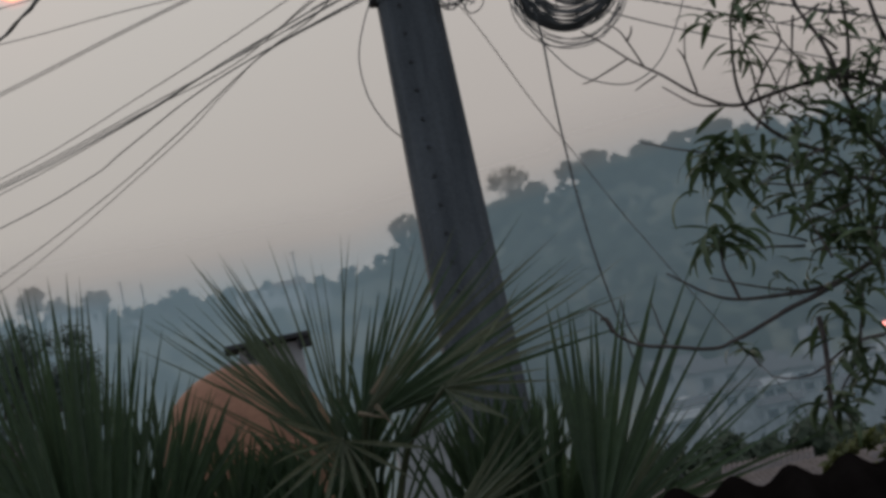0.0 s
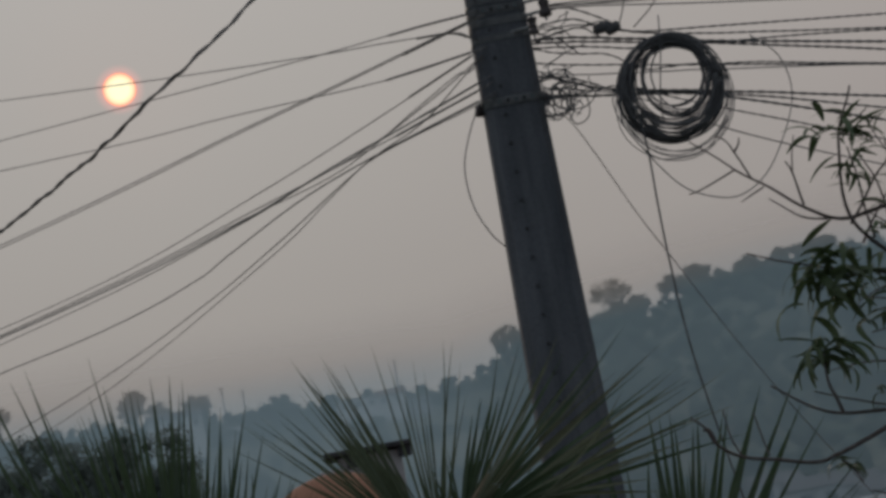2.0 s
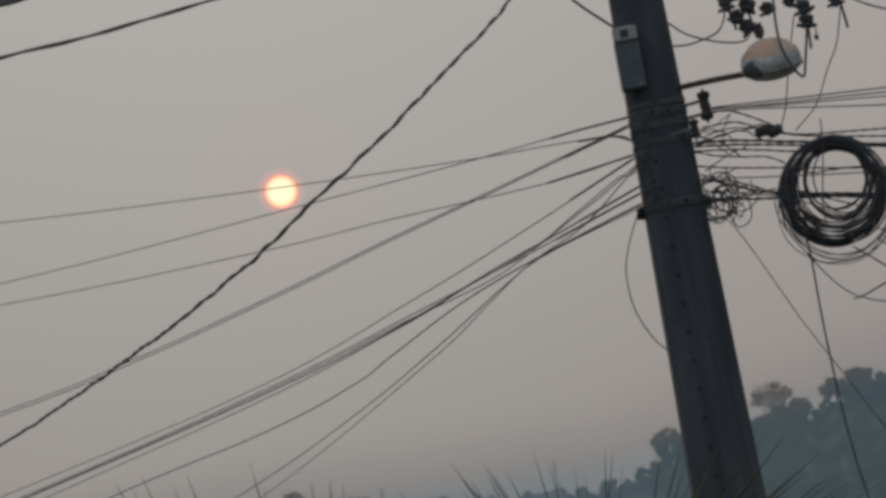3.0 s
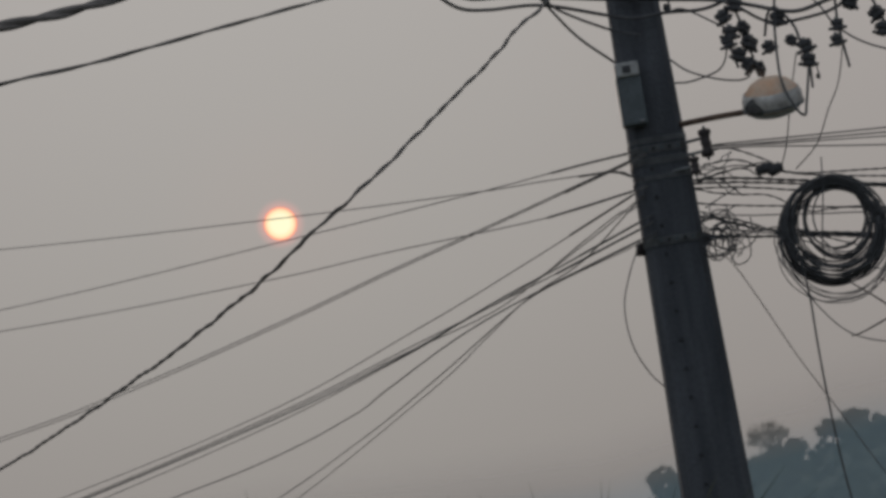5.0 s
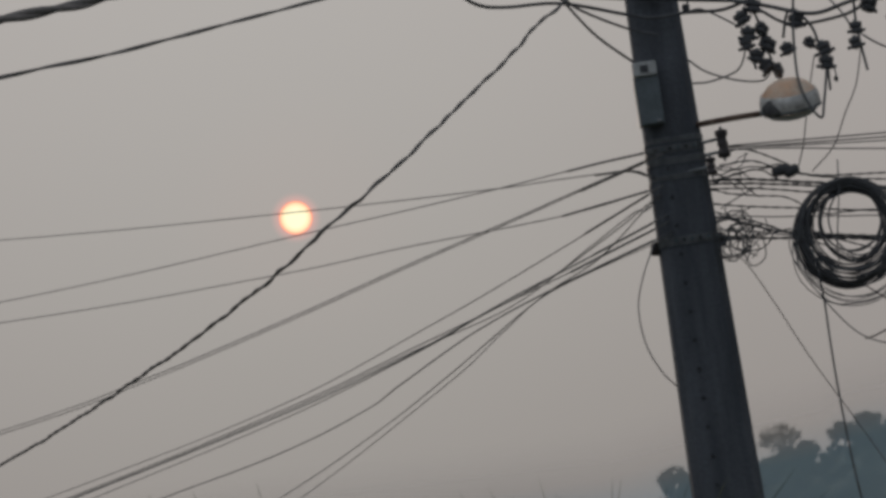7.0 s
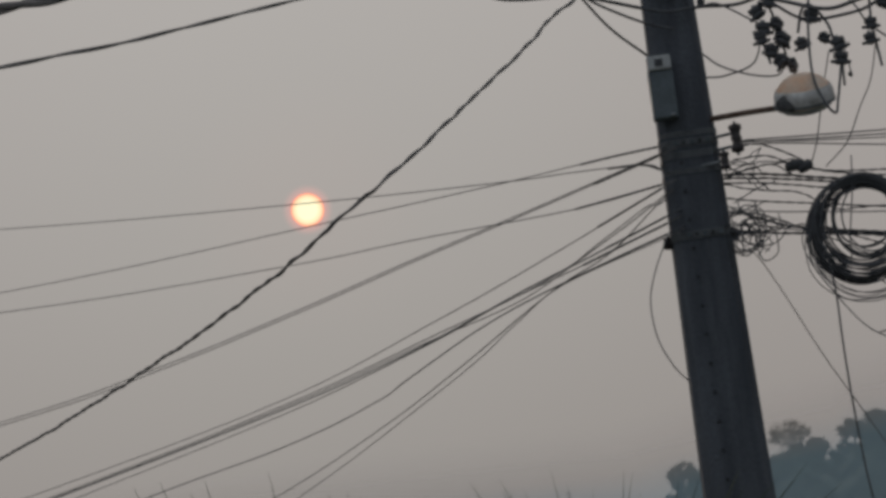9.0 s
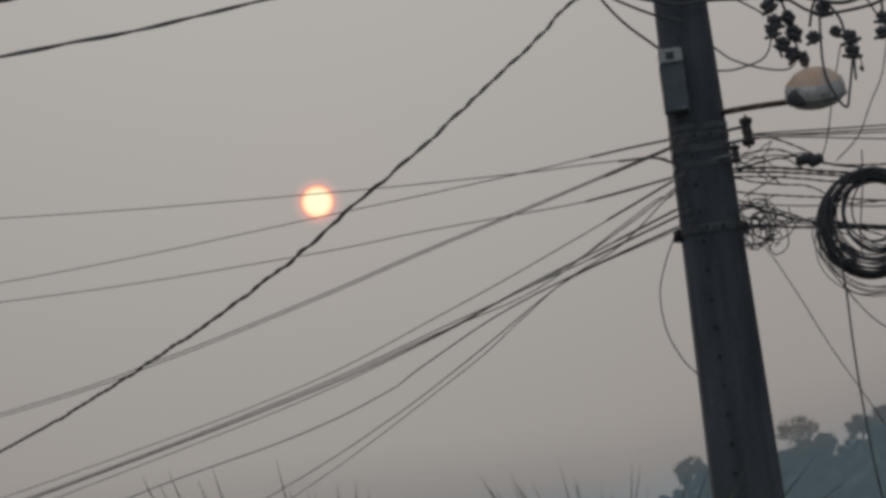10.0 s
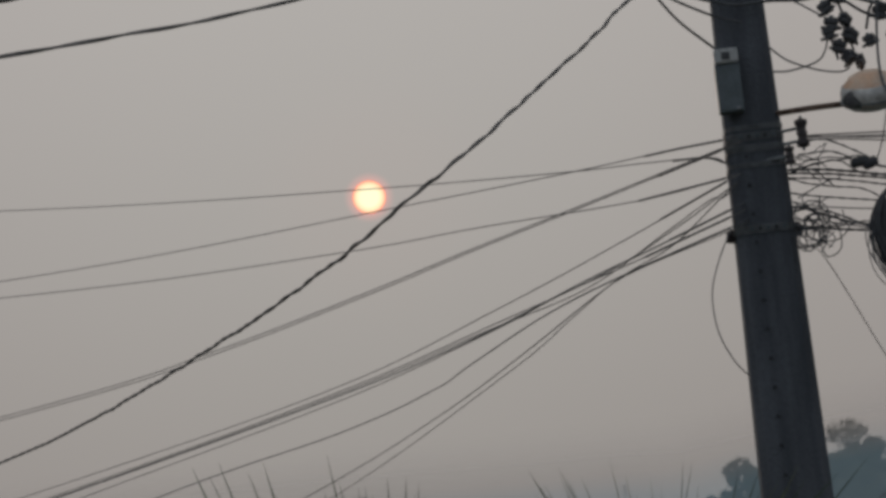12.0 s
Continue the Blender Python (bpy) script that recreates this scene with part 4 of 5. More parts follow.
COIL = Vector((1.633, 14.700, 5.208))
coil = thing("cable_coil", COIL, "large hanging coil of spare black cable", "cable coil")
nr = random.Random(21)
for i in range(38):
    if i < 25:
        r = nr.uniform(0.168, 0.228)
        cx, cz = nr.uniform(-0.012, 0.012), (0.226 - r) * nr.uniform(-0.35, 0.9)
        sx = nr.uniform(0.92, 1.0)
    elif i < 33:
        r = nr.uniform(0.135, 0.168)
        cx, cz = nr.uniform(0.0, 0.04), 0.205 - r + nr.uniform(-0.02, 0.01)
        sx = nr.uniform(0.80, 0.95)
    else:
        r = nr.uniform(0.222, 0.25)
        cx, cz = nr.uniform(-0.03, 0.03), nr.uniform(-0.065, -0.02)
        sx = nr.uniform(0.85, 1.0)
    yy, ph = nr.uniform(-0.035, 0.035), nr.uniform(0, 50)
    tip = nr.uniform(-0.12, 0.12)
    line = []
    for k in range(41):
        a = k * math.tau / 40
        wob = 1 + 0.045 * noise.noise((math.cos(a) * 1.1 + ph, math.sin(a) * 1.1, 0))
        line.append(Vector((cx + r * sx * wob * math.cos(a), yy + tip * r * math.sin(a), cz + r * wob * math.sin(a))))
    verts, faces = [], []
    tube(verts, faces, line, 0.0037 if i < 33 else 0.0022, seg=6)
    part("loop", mesh_of("loop", verts, faces, CABLE, True), CABLE, coil)
wire("loose_wire", [(1.639, 14.750, 5.525), (1.612, 14.660, 5.368), (1.575, 14.660, 5.171), (1.573, 14.700, 5.070)], 0.0028, "thin wire hanging inside the coil", "wire")
wire("drop_wire", [(1.468, 14.660, 5.154), (1.485, 14.680, 4.963), (1.485, 14.700, 4.752), (1.493, 14.750, 4.519), (1.515, 14.800, 4.187), (1.568, 14.900, 3.854), (1.674, 15.000, 3.295), (1.847, 15.200, 2.579)], 0.0042, "dark drop wire hanging from the coil", "wire")
wire("drop_wire", [(1.118, 14.800, 5.251), (1.198, 14.800, 5.165), (1.303, 15.000, 5.020), (1.460, 15.400, 4.802), (1.628, 15.800, 4.596), (1.953, 16.500, 4.184), (2.566, 18.000, 3.567), (3.971, 21.000, 2.196)], 0.0022, "thin grey drop wire slanting away", "wire", material=CABLE_GREY)
wire("loose_wire", [(1.412, 14.660, 5.212), (1.402, 14.660, 5.094), (1.461, 14.640, 4.974), (1.570, 14.620, 4.809), (1.673, 14.620, 4.736), (1.812, 14.640, 4.709), (1.949, 14.680, 4.786), (2.067, 14.700, 4.959), (2.128, 14.750, 5.124), (2.105, 14.800, 5.282), (2.011, 14.850, 5.393)], 0.0026, "thin loose wire in a wide loop below the coil", "wire")
wire("loose_wire", [(1.409, 14.660, 5.260), (1.378, 14.660, 5.182), (1.408, 14.650, 5.068), (1.499, 14.630, 4.930), (1.612, 14.630, 4.905), (1.724, 14.650, 4.928), (1.846, 14.700, 5.046)], 0.0026, "thin loose wire in a loop below the coil", "wire")

# ---- buildings below the hill ----
FH = "houses scattered on the far slope"
for p, w, d, h, turn, wm, rm, flat, lab in (
        ((-31.373, 735.000, 60.807), 11, 5, 3.2, 6, PALE_WALL, ZINC, False, "pale hazy house below the ridge with tin roof"),
        ((-31.787, 765.000, 60.307), 6, 5, 3.4, -5, PALE_WALL, TILE, False, "small pale house below the far ridge"),
        ((-21.346, 770.000, 59.926), 4, 4, 3.0, 4, PALE_WALL, TILE, True, "tiny pale house among ridge trees"),
        ((6.146, 770.000, 61.208), 9, 5, 2.8, 3, PALE_WALL, ZINC, True, "long pale house standing on the ridge"),
        ((13.543, 770.000, 61.310), 6, 5, 2.4, -8, PALE_WALL, TILE, False, "pale house with a pitched roof on the ridge"),
        ((18.849, 770.000, 60.075), 5, 4, 2.0, 8, BLOCKWORK, TILE, True, "low grey house on the ridge"),
        ((48.646, 330.000, 9.845), 4.6, 4, 2.6, 12, BLOCKWORK, ZINC, False, "grey house with tin roof in the valley"),
        ((47.549, 345.000, 11.658), 5.5, 4, 2.2, -10, BLOCKWORK, ZINC, False, "grey block house with tin roof in the valley"),
        ((58.497, 370.000, 13.742), 2.2, 3, 4.0, 8, BLOCKWORK, ZINC, True, "tall narrow grey house in the valley"),
        ((59.116, 360.000, 10.108), 4.0, 4, 2.4, 20, BLOCKWORK, ZINC, True, "flat-roofed grey house in the valley"),
        ((50.880, 300.000, 7.390), 3.6, 4, 1.8, -14, BLOCKWORK, ZINC, False, "low grey house with weathered tin roof"),
        ((41.024, 320.000, 11.142), 4.4, 4, 2.2, 6, BLOCKWORK, ZINC, False, "grey plastered house half hidden behind palms"),
        ((57.939, 400.000, 14.076), 4.0, 4, 2.2, -6, BLOCKWORK, ZINC, True, "small grey flat-roofed house on the slope"),
        ((44.720, 380.000, 14.088), 5.0, 4, 2.4, 10, BLOCKWORK, ZINC, False, "grey house with tin roof behind the palms"),
        ((69.891, 390.000, 11.397), 5.0, 4, 2.6, 0, BLOCKWORK, ZINC, False, "grey house with tin roof on the slope"),
        ((51.005, 330.000, 9.631), 3.4, 4, 1.6, 10, BLOCKWORK, ZINC, False, "low grey shed with tin roof")):
    house(p, (w, d, h), turn, wm, rm, lab, group=FH, flat=flat)

# slim line poles with short cross arms on the far ridge
for p, h in (((-21.934, 770.0, 65.269), 6.6), ((-17.598, 770.0, 64.887), 5.6), ((15.449, 770.0, 67.867), 3.2)):
    t = thing("line_pole", p, "slim hazy line pole with cross arms on the ridge", "pole", "line poles on the ridge")
    bm = bmesh.new()
    rod(bm, (0, 0, -6), (0, 0, h), 0.17, 0.10, 8)
    part("shaft", bm, BARK, t)
    for z, w in ((h - 0.5, 1.3), (h - 1.5, 1.0)):
        bm = bmesh.new()
        box(bm, (0, -0.15, z), (w, 0.14, 0.14), bevel=0.02)
        part("cross_arm", bm, BARK, t)

# the town in the valley: many small roofs one behind another
nr = random.Random(41)
HA, HB = Vector((33.989, 300.000, 10.097)), Vector((56.303, 300.000, 9.915))
for i in range(46):
    f, dist = nr.random(), nr.uniform(305, 470)
    side = HA.lerp(HB, f)
    rise = nr.uniform(-1.0, 0.55) * 1.9
    at = Vector((side.x / 300 * dist, dist, 3 + (side.z + rise - 3) / 300 * dist - 1.5))
    pale_one = nr.random() < 0.28
    house(at, (nr.uniform(2.2, 5.0), nr.uniform(2.5, 4), nr.uniform(1.2, 2.4)), nr.uniform(-25, 25), PALE_WALL if pale_one else BLOCKWORK, nr.choice((BLOCKWORK, ZINC, BLOCKWORK, PALE_WALL)),
          "small hazy valley house with pale walls" if pale_one else "small hazy valley house of grey blocks", group="houses crowded in the valley", flat=nr.random() < 0.4)

# hedges and small trees on the valley floor before the town
nr = random.Random(52)
verts, faces = [], []
VA, VB = Vector((12.493, 150.000, 5.788)), Vector((29.306, 150.000, 5.020))
for _ in range(120):
    f, dist = nr.uniform(-0.3, 1.1), nr.uniform(110, 235)
    q = VA.lerp(VB, f)
    top = 3 + (q.z - 3 - nr.uniform(0, 2.0)) / 150 * dist
    x, r = q.x / 150 * dist, nr.uniform(0.5, 1.1)
    base = ground_z(x, dist)
    for z in np.arange(base, max(top - r * 0.5, base + 0.1), r * 0.8):
        clump(verts, faces, (x + nr.uniform(-0.4, 0.4), dist + nr.uniform(-0.4, 0.4), float(z)), r, nr, 0.8, 60, 0.2)
tagged(new("valley_scrub", mesh_of("valley_scrub", verts, faces, WOOD_LEAF)), "dark scrub and small trees on the valley floor", "trees", kind="stuff")

# terracotta dome with its block house behind
dome = thing("domed_roof", (-0.155, 60.000, 5.171), "terracotta-coloured plastered dome of a house behind the palm", "dome")
DOME_R = 1.45
bm = bmesh.new()
lathe(bm, [(DOME_R, -5.5), (DOME_R, 0.0)] + [(DOME_R * math.cos(radians(d)), DOME_R * math.sin(radians(d))) for d in range(8, 88, 8)] + [(0.02, DOME_R)], 44)
part("shell", bm, TERRACOTTA, dome, smooth=True)
bm = bmesh.new()
lathe(bm, [(DOME_R, -0.16), (DOME_R + 0.06, -0.13), (DOME_R + 0.06, -0.03), (DOME_R, 0.0)], 44)
part("rim", bm, TERRACOTTA, dome)
bm = bmesh.new()
lathe(bm, [(0.20, DOME_R - 0.04), (0.20, DOME_R + 0.02), (0.15, DOME_R + 0.05), (0.02, DOME_R + 0.06)], 18)
part("cap", bm, BLOCKWORK, dome, "pale mortar cap")

hut = thing("roof_hut", (0.56, 64.000, 6.05), "grey rendered rooftop stair hut with overhanging dark slab", "hut")
bm = bmesh.new()
box(bm, (0, 0, -2.6), (1.12, 1.3, 7.2), bevel=0.02)
part("wall", bm, BLOCKWORK, hut)
bm = bmesh.new()
box(bm, (-0.02, 0, 1.08), (1.55, 1.7, 0.085), bevel=0.02)
slab = part("slab", bm, DARK_SLAB, hut, "dark overhanging roof slab")
bm = bmesh.new()
box(bm, (0.62, -0.6, 0.95), (0.24, 0.3, 0.2), bevel=0.02)
part("beam_end", bm, DARK_SLAB, slab)
# raised dark block below the left end of the slab
bm = bmesh.new()
box(bm, (-0.32, -0.66, 0.92), (0.2, 0.1, 0.24), bevel=0.02)
part("end_block", bm, DARK_SLAB, hut, "dark block below the slab's left end")

pale = thing("pale_gable", (1.206, 26.000, 3.771), "white gable wall, greyed to look shaded, seen between palm leaves", "wall")
bm = bmesh.new()
vs = [bm.verts.new(c) for c in ((-0.22, 0, -7), (0.18, 0, -7), (0.18, 0, 0.02), (0.06, 0, 0.26), (-0.22, 0, -0.05), (-0.22, 0.4, -7), (0.18, 0.4, -7), (0.18, 0.4, 0.02), (0.06, 0.4, 0.26), (-0.22, 0.4, -0.05))]
for f in ((0, 1, 2, 3, 4), (9, 8, 7, 6, 5), (1, 6, 7, 2), (2, 7, 8, 3), (3, 8, 9, 4), (4, 9, 5, 0)):
    bm.faces.new([vs[i] for i in f])
# grey render in place of white puts the gable's shade into its colour
part("panel", bm, BLOCKWORK, pale)
bm = bmesh.new()
box(bm, (-0.09, 0.2, 0.13), (0.40, 0.5, 0.03), Matrix.Rotation(radians(-46), 4, "Y"), 0.004)
part("coping", bm, BLOCKWORK, pale)


def corrugated(name, at, width, depth, rise, pitch, amp, material, label, category, turn=0.0, wall_mat=None):
    """A roof of corrugated sheet whose upper edge lies at the given place and which falls towards the viewer."""
    t = thing(name, at, label, category)
    t.rotation_euler.z = radians(turn)
    n = int(width / pitch * 8)
    verts, faces = [], []
    for j, f in enumerate((0.0, 0.34, 0.67, 1.0)):
        for i in range(n + 1):
            x = -width / 2 + width * i / n
            z = amp * math.sin(i / 8 * math.tau) - rise * f + 0.002 * noise.noise((x * 3, f * 5, 1))
            verts.append((x, -depth * f, z))
            verts.append((x, -depth * f, z - 0.003))
    row = 2 * (n + 1)
    for j in range(3):
        for i in range(n):
            a = j * row + 2 * i
            faces.append((a, a + row, a + row + 2, a + 2))
            faces.append((a + 1, a + 3, a + row + 3, a + row + 1))
    for i in range(n):
        faces.append((2 * i, 2 * i + 2, 2 * i + 3, 2 * i + 1))
        b = 3 * row + 2 * i
        faces.append((b, b + 1, b + 3, b + 2))
    part("sheet", mesh_of("sheet", verts, faces, material, True), material, t)
    bm = bmesh.new()
    box(bm, (0, -depth * 0.5, -rise * 0.5 - amp - 0.05 - at[2] / 2 + 0.0), (width * 0.94, depth * 0.8, max(at[2] - rise - 0.1, 0.5)))
    part("wall", bm, wall_mat or BLOCKWORK, t)
    for k in (0.15, 0.85):
        bm = bmesh.new()
        box(bm, (0, -depth * k, -rise * k - amp - 0.03), (width * 0.98, 0.05, 0.05), bevel=0.005)
        part("purlin", bm, BARK, t)
    return t


corrugated("zinc_roof", (4.30, 34.000, 3.10), 2.6, 3.4, 0.75, 0.055, 0.010, ZINC, "faded lilac-grey corrugated zinc roof below the palm", "roof", 4)
corrugated("zinc_roof", (8.032, 58.000, 3.36), 1.5, 2.6, 0.5, 0.09, 0.016, ZINC, "pale corrugated zinc roof of a low house", "roof", -9)
corrugated("zinc_roof", (7.322, 46.000, 3.151), 1.6, 2.6, 0.35, 0.09, 0.014, ZINC, "weathered corrugated zinc roof of a low house", "roof", 6)
corrugated("zinc_roof", (-3.540, 40.000, 5.095), 3.2, 3.4, 0.8, 0.09, 0.016, ZINC, "faded corrugated zinc roof behind the palm", "roof", -4)
corrugated("corrugated_roof", (0.720, 4.620, 3.011), 1.8, 1.1, 0.42, 0.0757, 0.0105, SHADE_SHEET, "corrugated roof sheet of the nearest shed, shade in its colour", "roof", 0.4, SHADE_SHEET)

red = thing("signal_light", (53.529, 300.000, 13.769), "small red lamp glowing in the valley", "lamp")
RED_GLOW = bpy.data.materials.new("red_lamp_glow")
RED_GLOW.use_nodes = True
g = RED_GLOW.node_tree.nodes["Principled BSDF"]
g.inputs["Emission Color"].default_value, g.inputs["Emission Strength"].default_value = (1.0, 0.25, 0.2, 1), 2.5
bm = bmesh.new()
bmesh.ops.create_icosphere(bm, subdivisions=2, radius=0.2)
part("lens", bm, RED_GLOW, red, smooth=True)
bm = bmesh.new()
rod(bm, (0, 0.1, -8), (0, 0.1, -0.15), 0.06, 0.04)
part("mast", bm, STEEL, red)

# ---- trees that stand out on the ridge ----
RT = "trees standing out on the ridge"
for p, w, h, low, airy, seed in (
        ((66.3, 800.000, 73.8), 11.0, 9.6, 1.4, True, 1), ((72.561, 805.000, 74.048), 5.5, 5.4, 0.2, True, 2), ((-43.389, 800.000, 70.190), 6.6, 7.0, -0.6, False, 3),
        ((-28.806, 800.000, 67.728), 7.4, 6.8, -0.4, False, 4), ((-38.672, 830.000, 71.262), 7.5, 5.6, -0.6, False, 5), ((-11.204, 790.000, 63.453), 10.0, 6.6, -0.8, False, 6),
        ((41.472, 800.000, 69.777), 7.0, 8.0, 0.5, False, 7), ((80.4, 800.000, 76.382), 7.0, 5.5, 0.2, False, 8), ((86.247, 800.000, 78.852), 7.0, 4.2, 0.2, False, 9),
        ((105.665, 805.000, 79.723), 4.0, 4.6, 0.5, False, 10), ((97.800, 800.000, 78.645), 7.5, 4.0, 0.2, False, 11), ((111.621, 805.000, 80.310), 5.0, 4.0, 0.4, False, 12),
        ((109.344, 805.000, 80.614), 4.0, 3.6, 0.4, False, 13), ((115.124, 800.000, 80.277), 7.0, 4.0, 0.2, False, 14), ((-42.437, 800.000, 72.558), 5.6, 5.4, -0.6, False, 15),
        ((-72.614, 800.000, 73.849), 6.0, 5.8, -0.4, False, 16), ((-80.821, 800.000, 70.214), 5.0, 4.0, -1.0, False, 17), ((0.426, 770.000, 63.507), 4.0, 3.4, -2.0, False, 18),
        ((15.884, 790.000, 65.366), 3.0, 2.0, -1.8, False, 19), ((62.600, 800.000, 72.926), 6.0, 3.0, 0.2, False, 20), ((67.636, 795.000, 70.840), 6.0, 2.8, 0.2, False, 21)):
    far_tree(p, w, h, low, RT, seed, airy)

# ---- dark tree crown behind the palm ----
bush = thing("dark_tree", (-1.64, 20, 0), "dark fine-leaved tree crown rising behind the palm", "tree")
bc = Vector((-1.64, 20.000, 4.27))
nr = random.Random(5)
verts, faces = [], []
base = Vector((0, 0, -0.1))
fork = Vector((0.05, 0, bc.z - 0.75))
tube(verts, faces, spline([base, Vector((0.06, 0.02, fork.z * 0.5)), fork], 5), 0.12, 0.07, 8)
tips = []
for k in range(90):
    a, q = nr.uniform(0, math.tau), math.sqrt(nr.random())
    end = Vector((math.cos(a) * 0.82 * q, math.sin(a) * 0.4 * q, bc.z + nr.uniform(-0.08, 0.40) - 0.14 * q * q))
    tube(verts, faces, spline([fork, fork.lerp(end, 0.5) + Vector((nr.uniform(-.1, .1), 0, 0.05)), end], 4), 0.009, 0.004, 5)
    tips.append(end)
part("trunk", mesh_of("trunk", verts, faces, BARK), BARK, bush)
verts, faces = [], []
for q in tips + [t + Vector((nr.uniform(-.12, .12), 0, nr.uniform(-.1, .05))) for t in tips + tips]:
    clump(verts, faces, q, nr.uniform(0.05, 0.12), nr, 0.8, 210, 0.012, 0.42)
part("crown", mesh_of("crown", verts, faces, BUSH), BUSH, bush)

shrub = thing("yellow_shrub", (1.499, 9.000, 2.938), "yellow-green leafy shrub beside the roof", "shrub")
SHRUB = leafy("yellow_green_leaf", (0.15, 0.16, 0.04), (0.07, 0.09, 0.03), 0.3, scale=20, spread=0.4)
verts, faces = [], []
nr = random.Random(9)
for _ in range(16):
    clump(verts, faces, (nr.uniform(-0.08, 0.16), nr.uniform(-0.1, 0.1), nr.uniform(-0.05, 0.12)), nr.uniform(0.02, 0.04), nr, 0.8, 60, 0.022)
part("crown", mesh_of("crown", verts, faces, SHRUB), SHRUB, shrub)
verts, faces = [], []
for _ in range(6):
    tube(verts, faces, spline([Vector((0.05, 0, -2.9)), Vector((nr.uniform(-.05, .1), 0, -1)), Vector((nr.uniform(-.06, .14), 0, 0.05))], 4), 0.012, 0.004, 5)
part("stem", mesh_of("stem", verts, faces, BARK), BARK, shrub)

# ---- fan palm ----
PALM_TOP = Vector((0.236, 8.300, 2.984))
palm = thing("fan_palm", (PALM_TOP.x, PALM_TOP.y, 0), "green fan palm with long pointed leaflets in front of the pole", "palm tree")
PO = Vector((PALM_TOP.x, PALM_TOP.y, 0))
nr = random.Random(31)
verts, faces = [], []
zs = [0.15 * i for i in range(int(PALM_TOP.z / 0.15) + 1)]
for i, z in enumerate(zs):
    r = 0.13 + 0.02 * (i % 2) + 0.03 * math.exp(-z * 2)
    for k in range(14):
        a = k * math.tau / 14
        verts.append((r * math.cos(a) * nr.uniform(0.92, 1.08), r * math.sin(a) * nr.uniform(0.92, 1.08), z - 0.05))
for i in range(len(zs) - 1):
    for k in range(14):
        a, b = i * 14 + k, i * 14 + (k + 1) % 14
        faces.append((a, b, b + 14, a + 14))
faces.append(tuple((len(zs) - 1) * 14 + k for k in range(14)))
part("trunk", mesh_of("trunk", verts, faces, PALM_DRY), PALM_DRY, palm, "shaggy fibrous trunk")


def leaflet_mesh(length, width, material, droop, bend):
    """A folded pointed blade along +z that droops towards -y at its tip."""
    verts, faces = [], []
    n = 9
    for i in range(n + 1):
        f = i / n
        w = width * (0.35 + 0.65 * min(f / 0.35, 1)) * min((1 - f) / 0.5, 1) ** 0.9 + 0.0006
        y = -droop * length * f ** 2.4
        x = bend * length * f * f
        z = length * f * (1 - 0.25 * droop * f)
        verts.extend(((x - w / 2, y - w * 0.28, z), (x, y, z), (x + w / 2, y - w * 0.28, z)))
    for i in range(n):
        a = 3 * i
        faces.append((a, a + 1, a + 4, a + 3))
        faces.append((a + 1, a + 2, a + 5, a + 4))
    return mesh_of("leaflet", verts, faces, material, True)


def palm_leaf(hub, a0, a1, count, l0, l1, material, lean=0.0, droop=0.12, width=0.021, seed=1, fall=0.75, label=""):
    """One fan: leaflets from one hub, at angles from upright, lean towards (-) or from (+) the viewer."""
    rr = random.Random(seed)
    hub = Vector(hub) - PO
    verts, faces = [], []
    top = PALM_TOP - PO
    tube(verts, faces, spline([top - Vector((0, 0, 0.1)), top.lerp(hub, 0.5) + Vector((0, 0.03, 0.06)), hub], 5), 0.009, 0.005, 6)
    base_bm = mesh_of("leaf", verts, faces, material, True)
    leaf = part("leaf", base_bm, material, palm, label)
    shapes = [leaflet_mesh(1.0, width / max(l0, l1) * k, material, droop * q, b) for k, q, b in ((1.1, 0.6, 0.03), (0.95, 1.0, -0.03), (1.0, 1.5, 0.05), (0.85, 2.2, -0.05))]
    for i in range(count):
        f = (i + rr.uniform(-0.34, 0.34)) / max(count - 1, 1)
        ang = a0 + (a1 - a0) * f
        mid = 1 - abs(2 * f - 1) ** 2 * (1 - fall)
        ln = (l0 + (l1 - l0) * f) * mid * rr.uniform(0.84, 1.05)
        ob = new("leaflet", shapes[rr.choice((0, 0, 1, 1, 2, 3))])
        ob.parent = leaf
        m = Matrix.Translation(hub) @ Matrix.Rotation(radians(ang), 4, "Y") @ Matrix.Rotation(radians(-lean + rr.uniform(-9, 9)), 4, "X") @ Matrix.Rotation(radians(rr.uniform(-35, 35)), 4, "Z")
        ob.matrix_local = m @ Matrix.Diagonal((ln * rr.uniform(0.9, 1.1), ln, ln, 1))
    return leaf


R = 10.7
# the broad fan whose leaflets stand like spikes, and a second one close behind it
palm_leaf((-0.420, 8.100, 2.807), -33 + R, -9 + R, 12, 1.12, 0.99, PALM, 3, 0.03, 0.017, 1, 1)
palm_leaf((-0.420, 8.100, 2.807), -8 + R, 15 + R, 24, 0.97, 0.75, PALM, 3, 0.03, 0.02, 2, 1)
palm_leaf((-0.440, 8.350, 2.802), -15 + R, -3 + R, 18, 0.99, 0.89, PALM, 4, 0.04, 0.022, 3, 1)
palm_leaf((-0.421, 8.350, 2.798), -3 + R, 17 + R, 34, 0.85, 0.75, PALM, 4, 0.04, 0.022, 4, 1)
palm_leaf((-0.473, 8.200, 3.255), -72 + R, -18 + R, 15, 0.49, 0.51, PALM, 3, 0.06, 0.012, 5, 1)
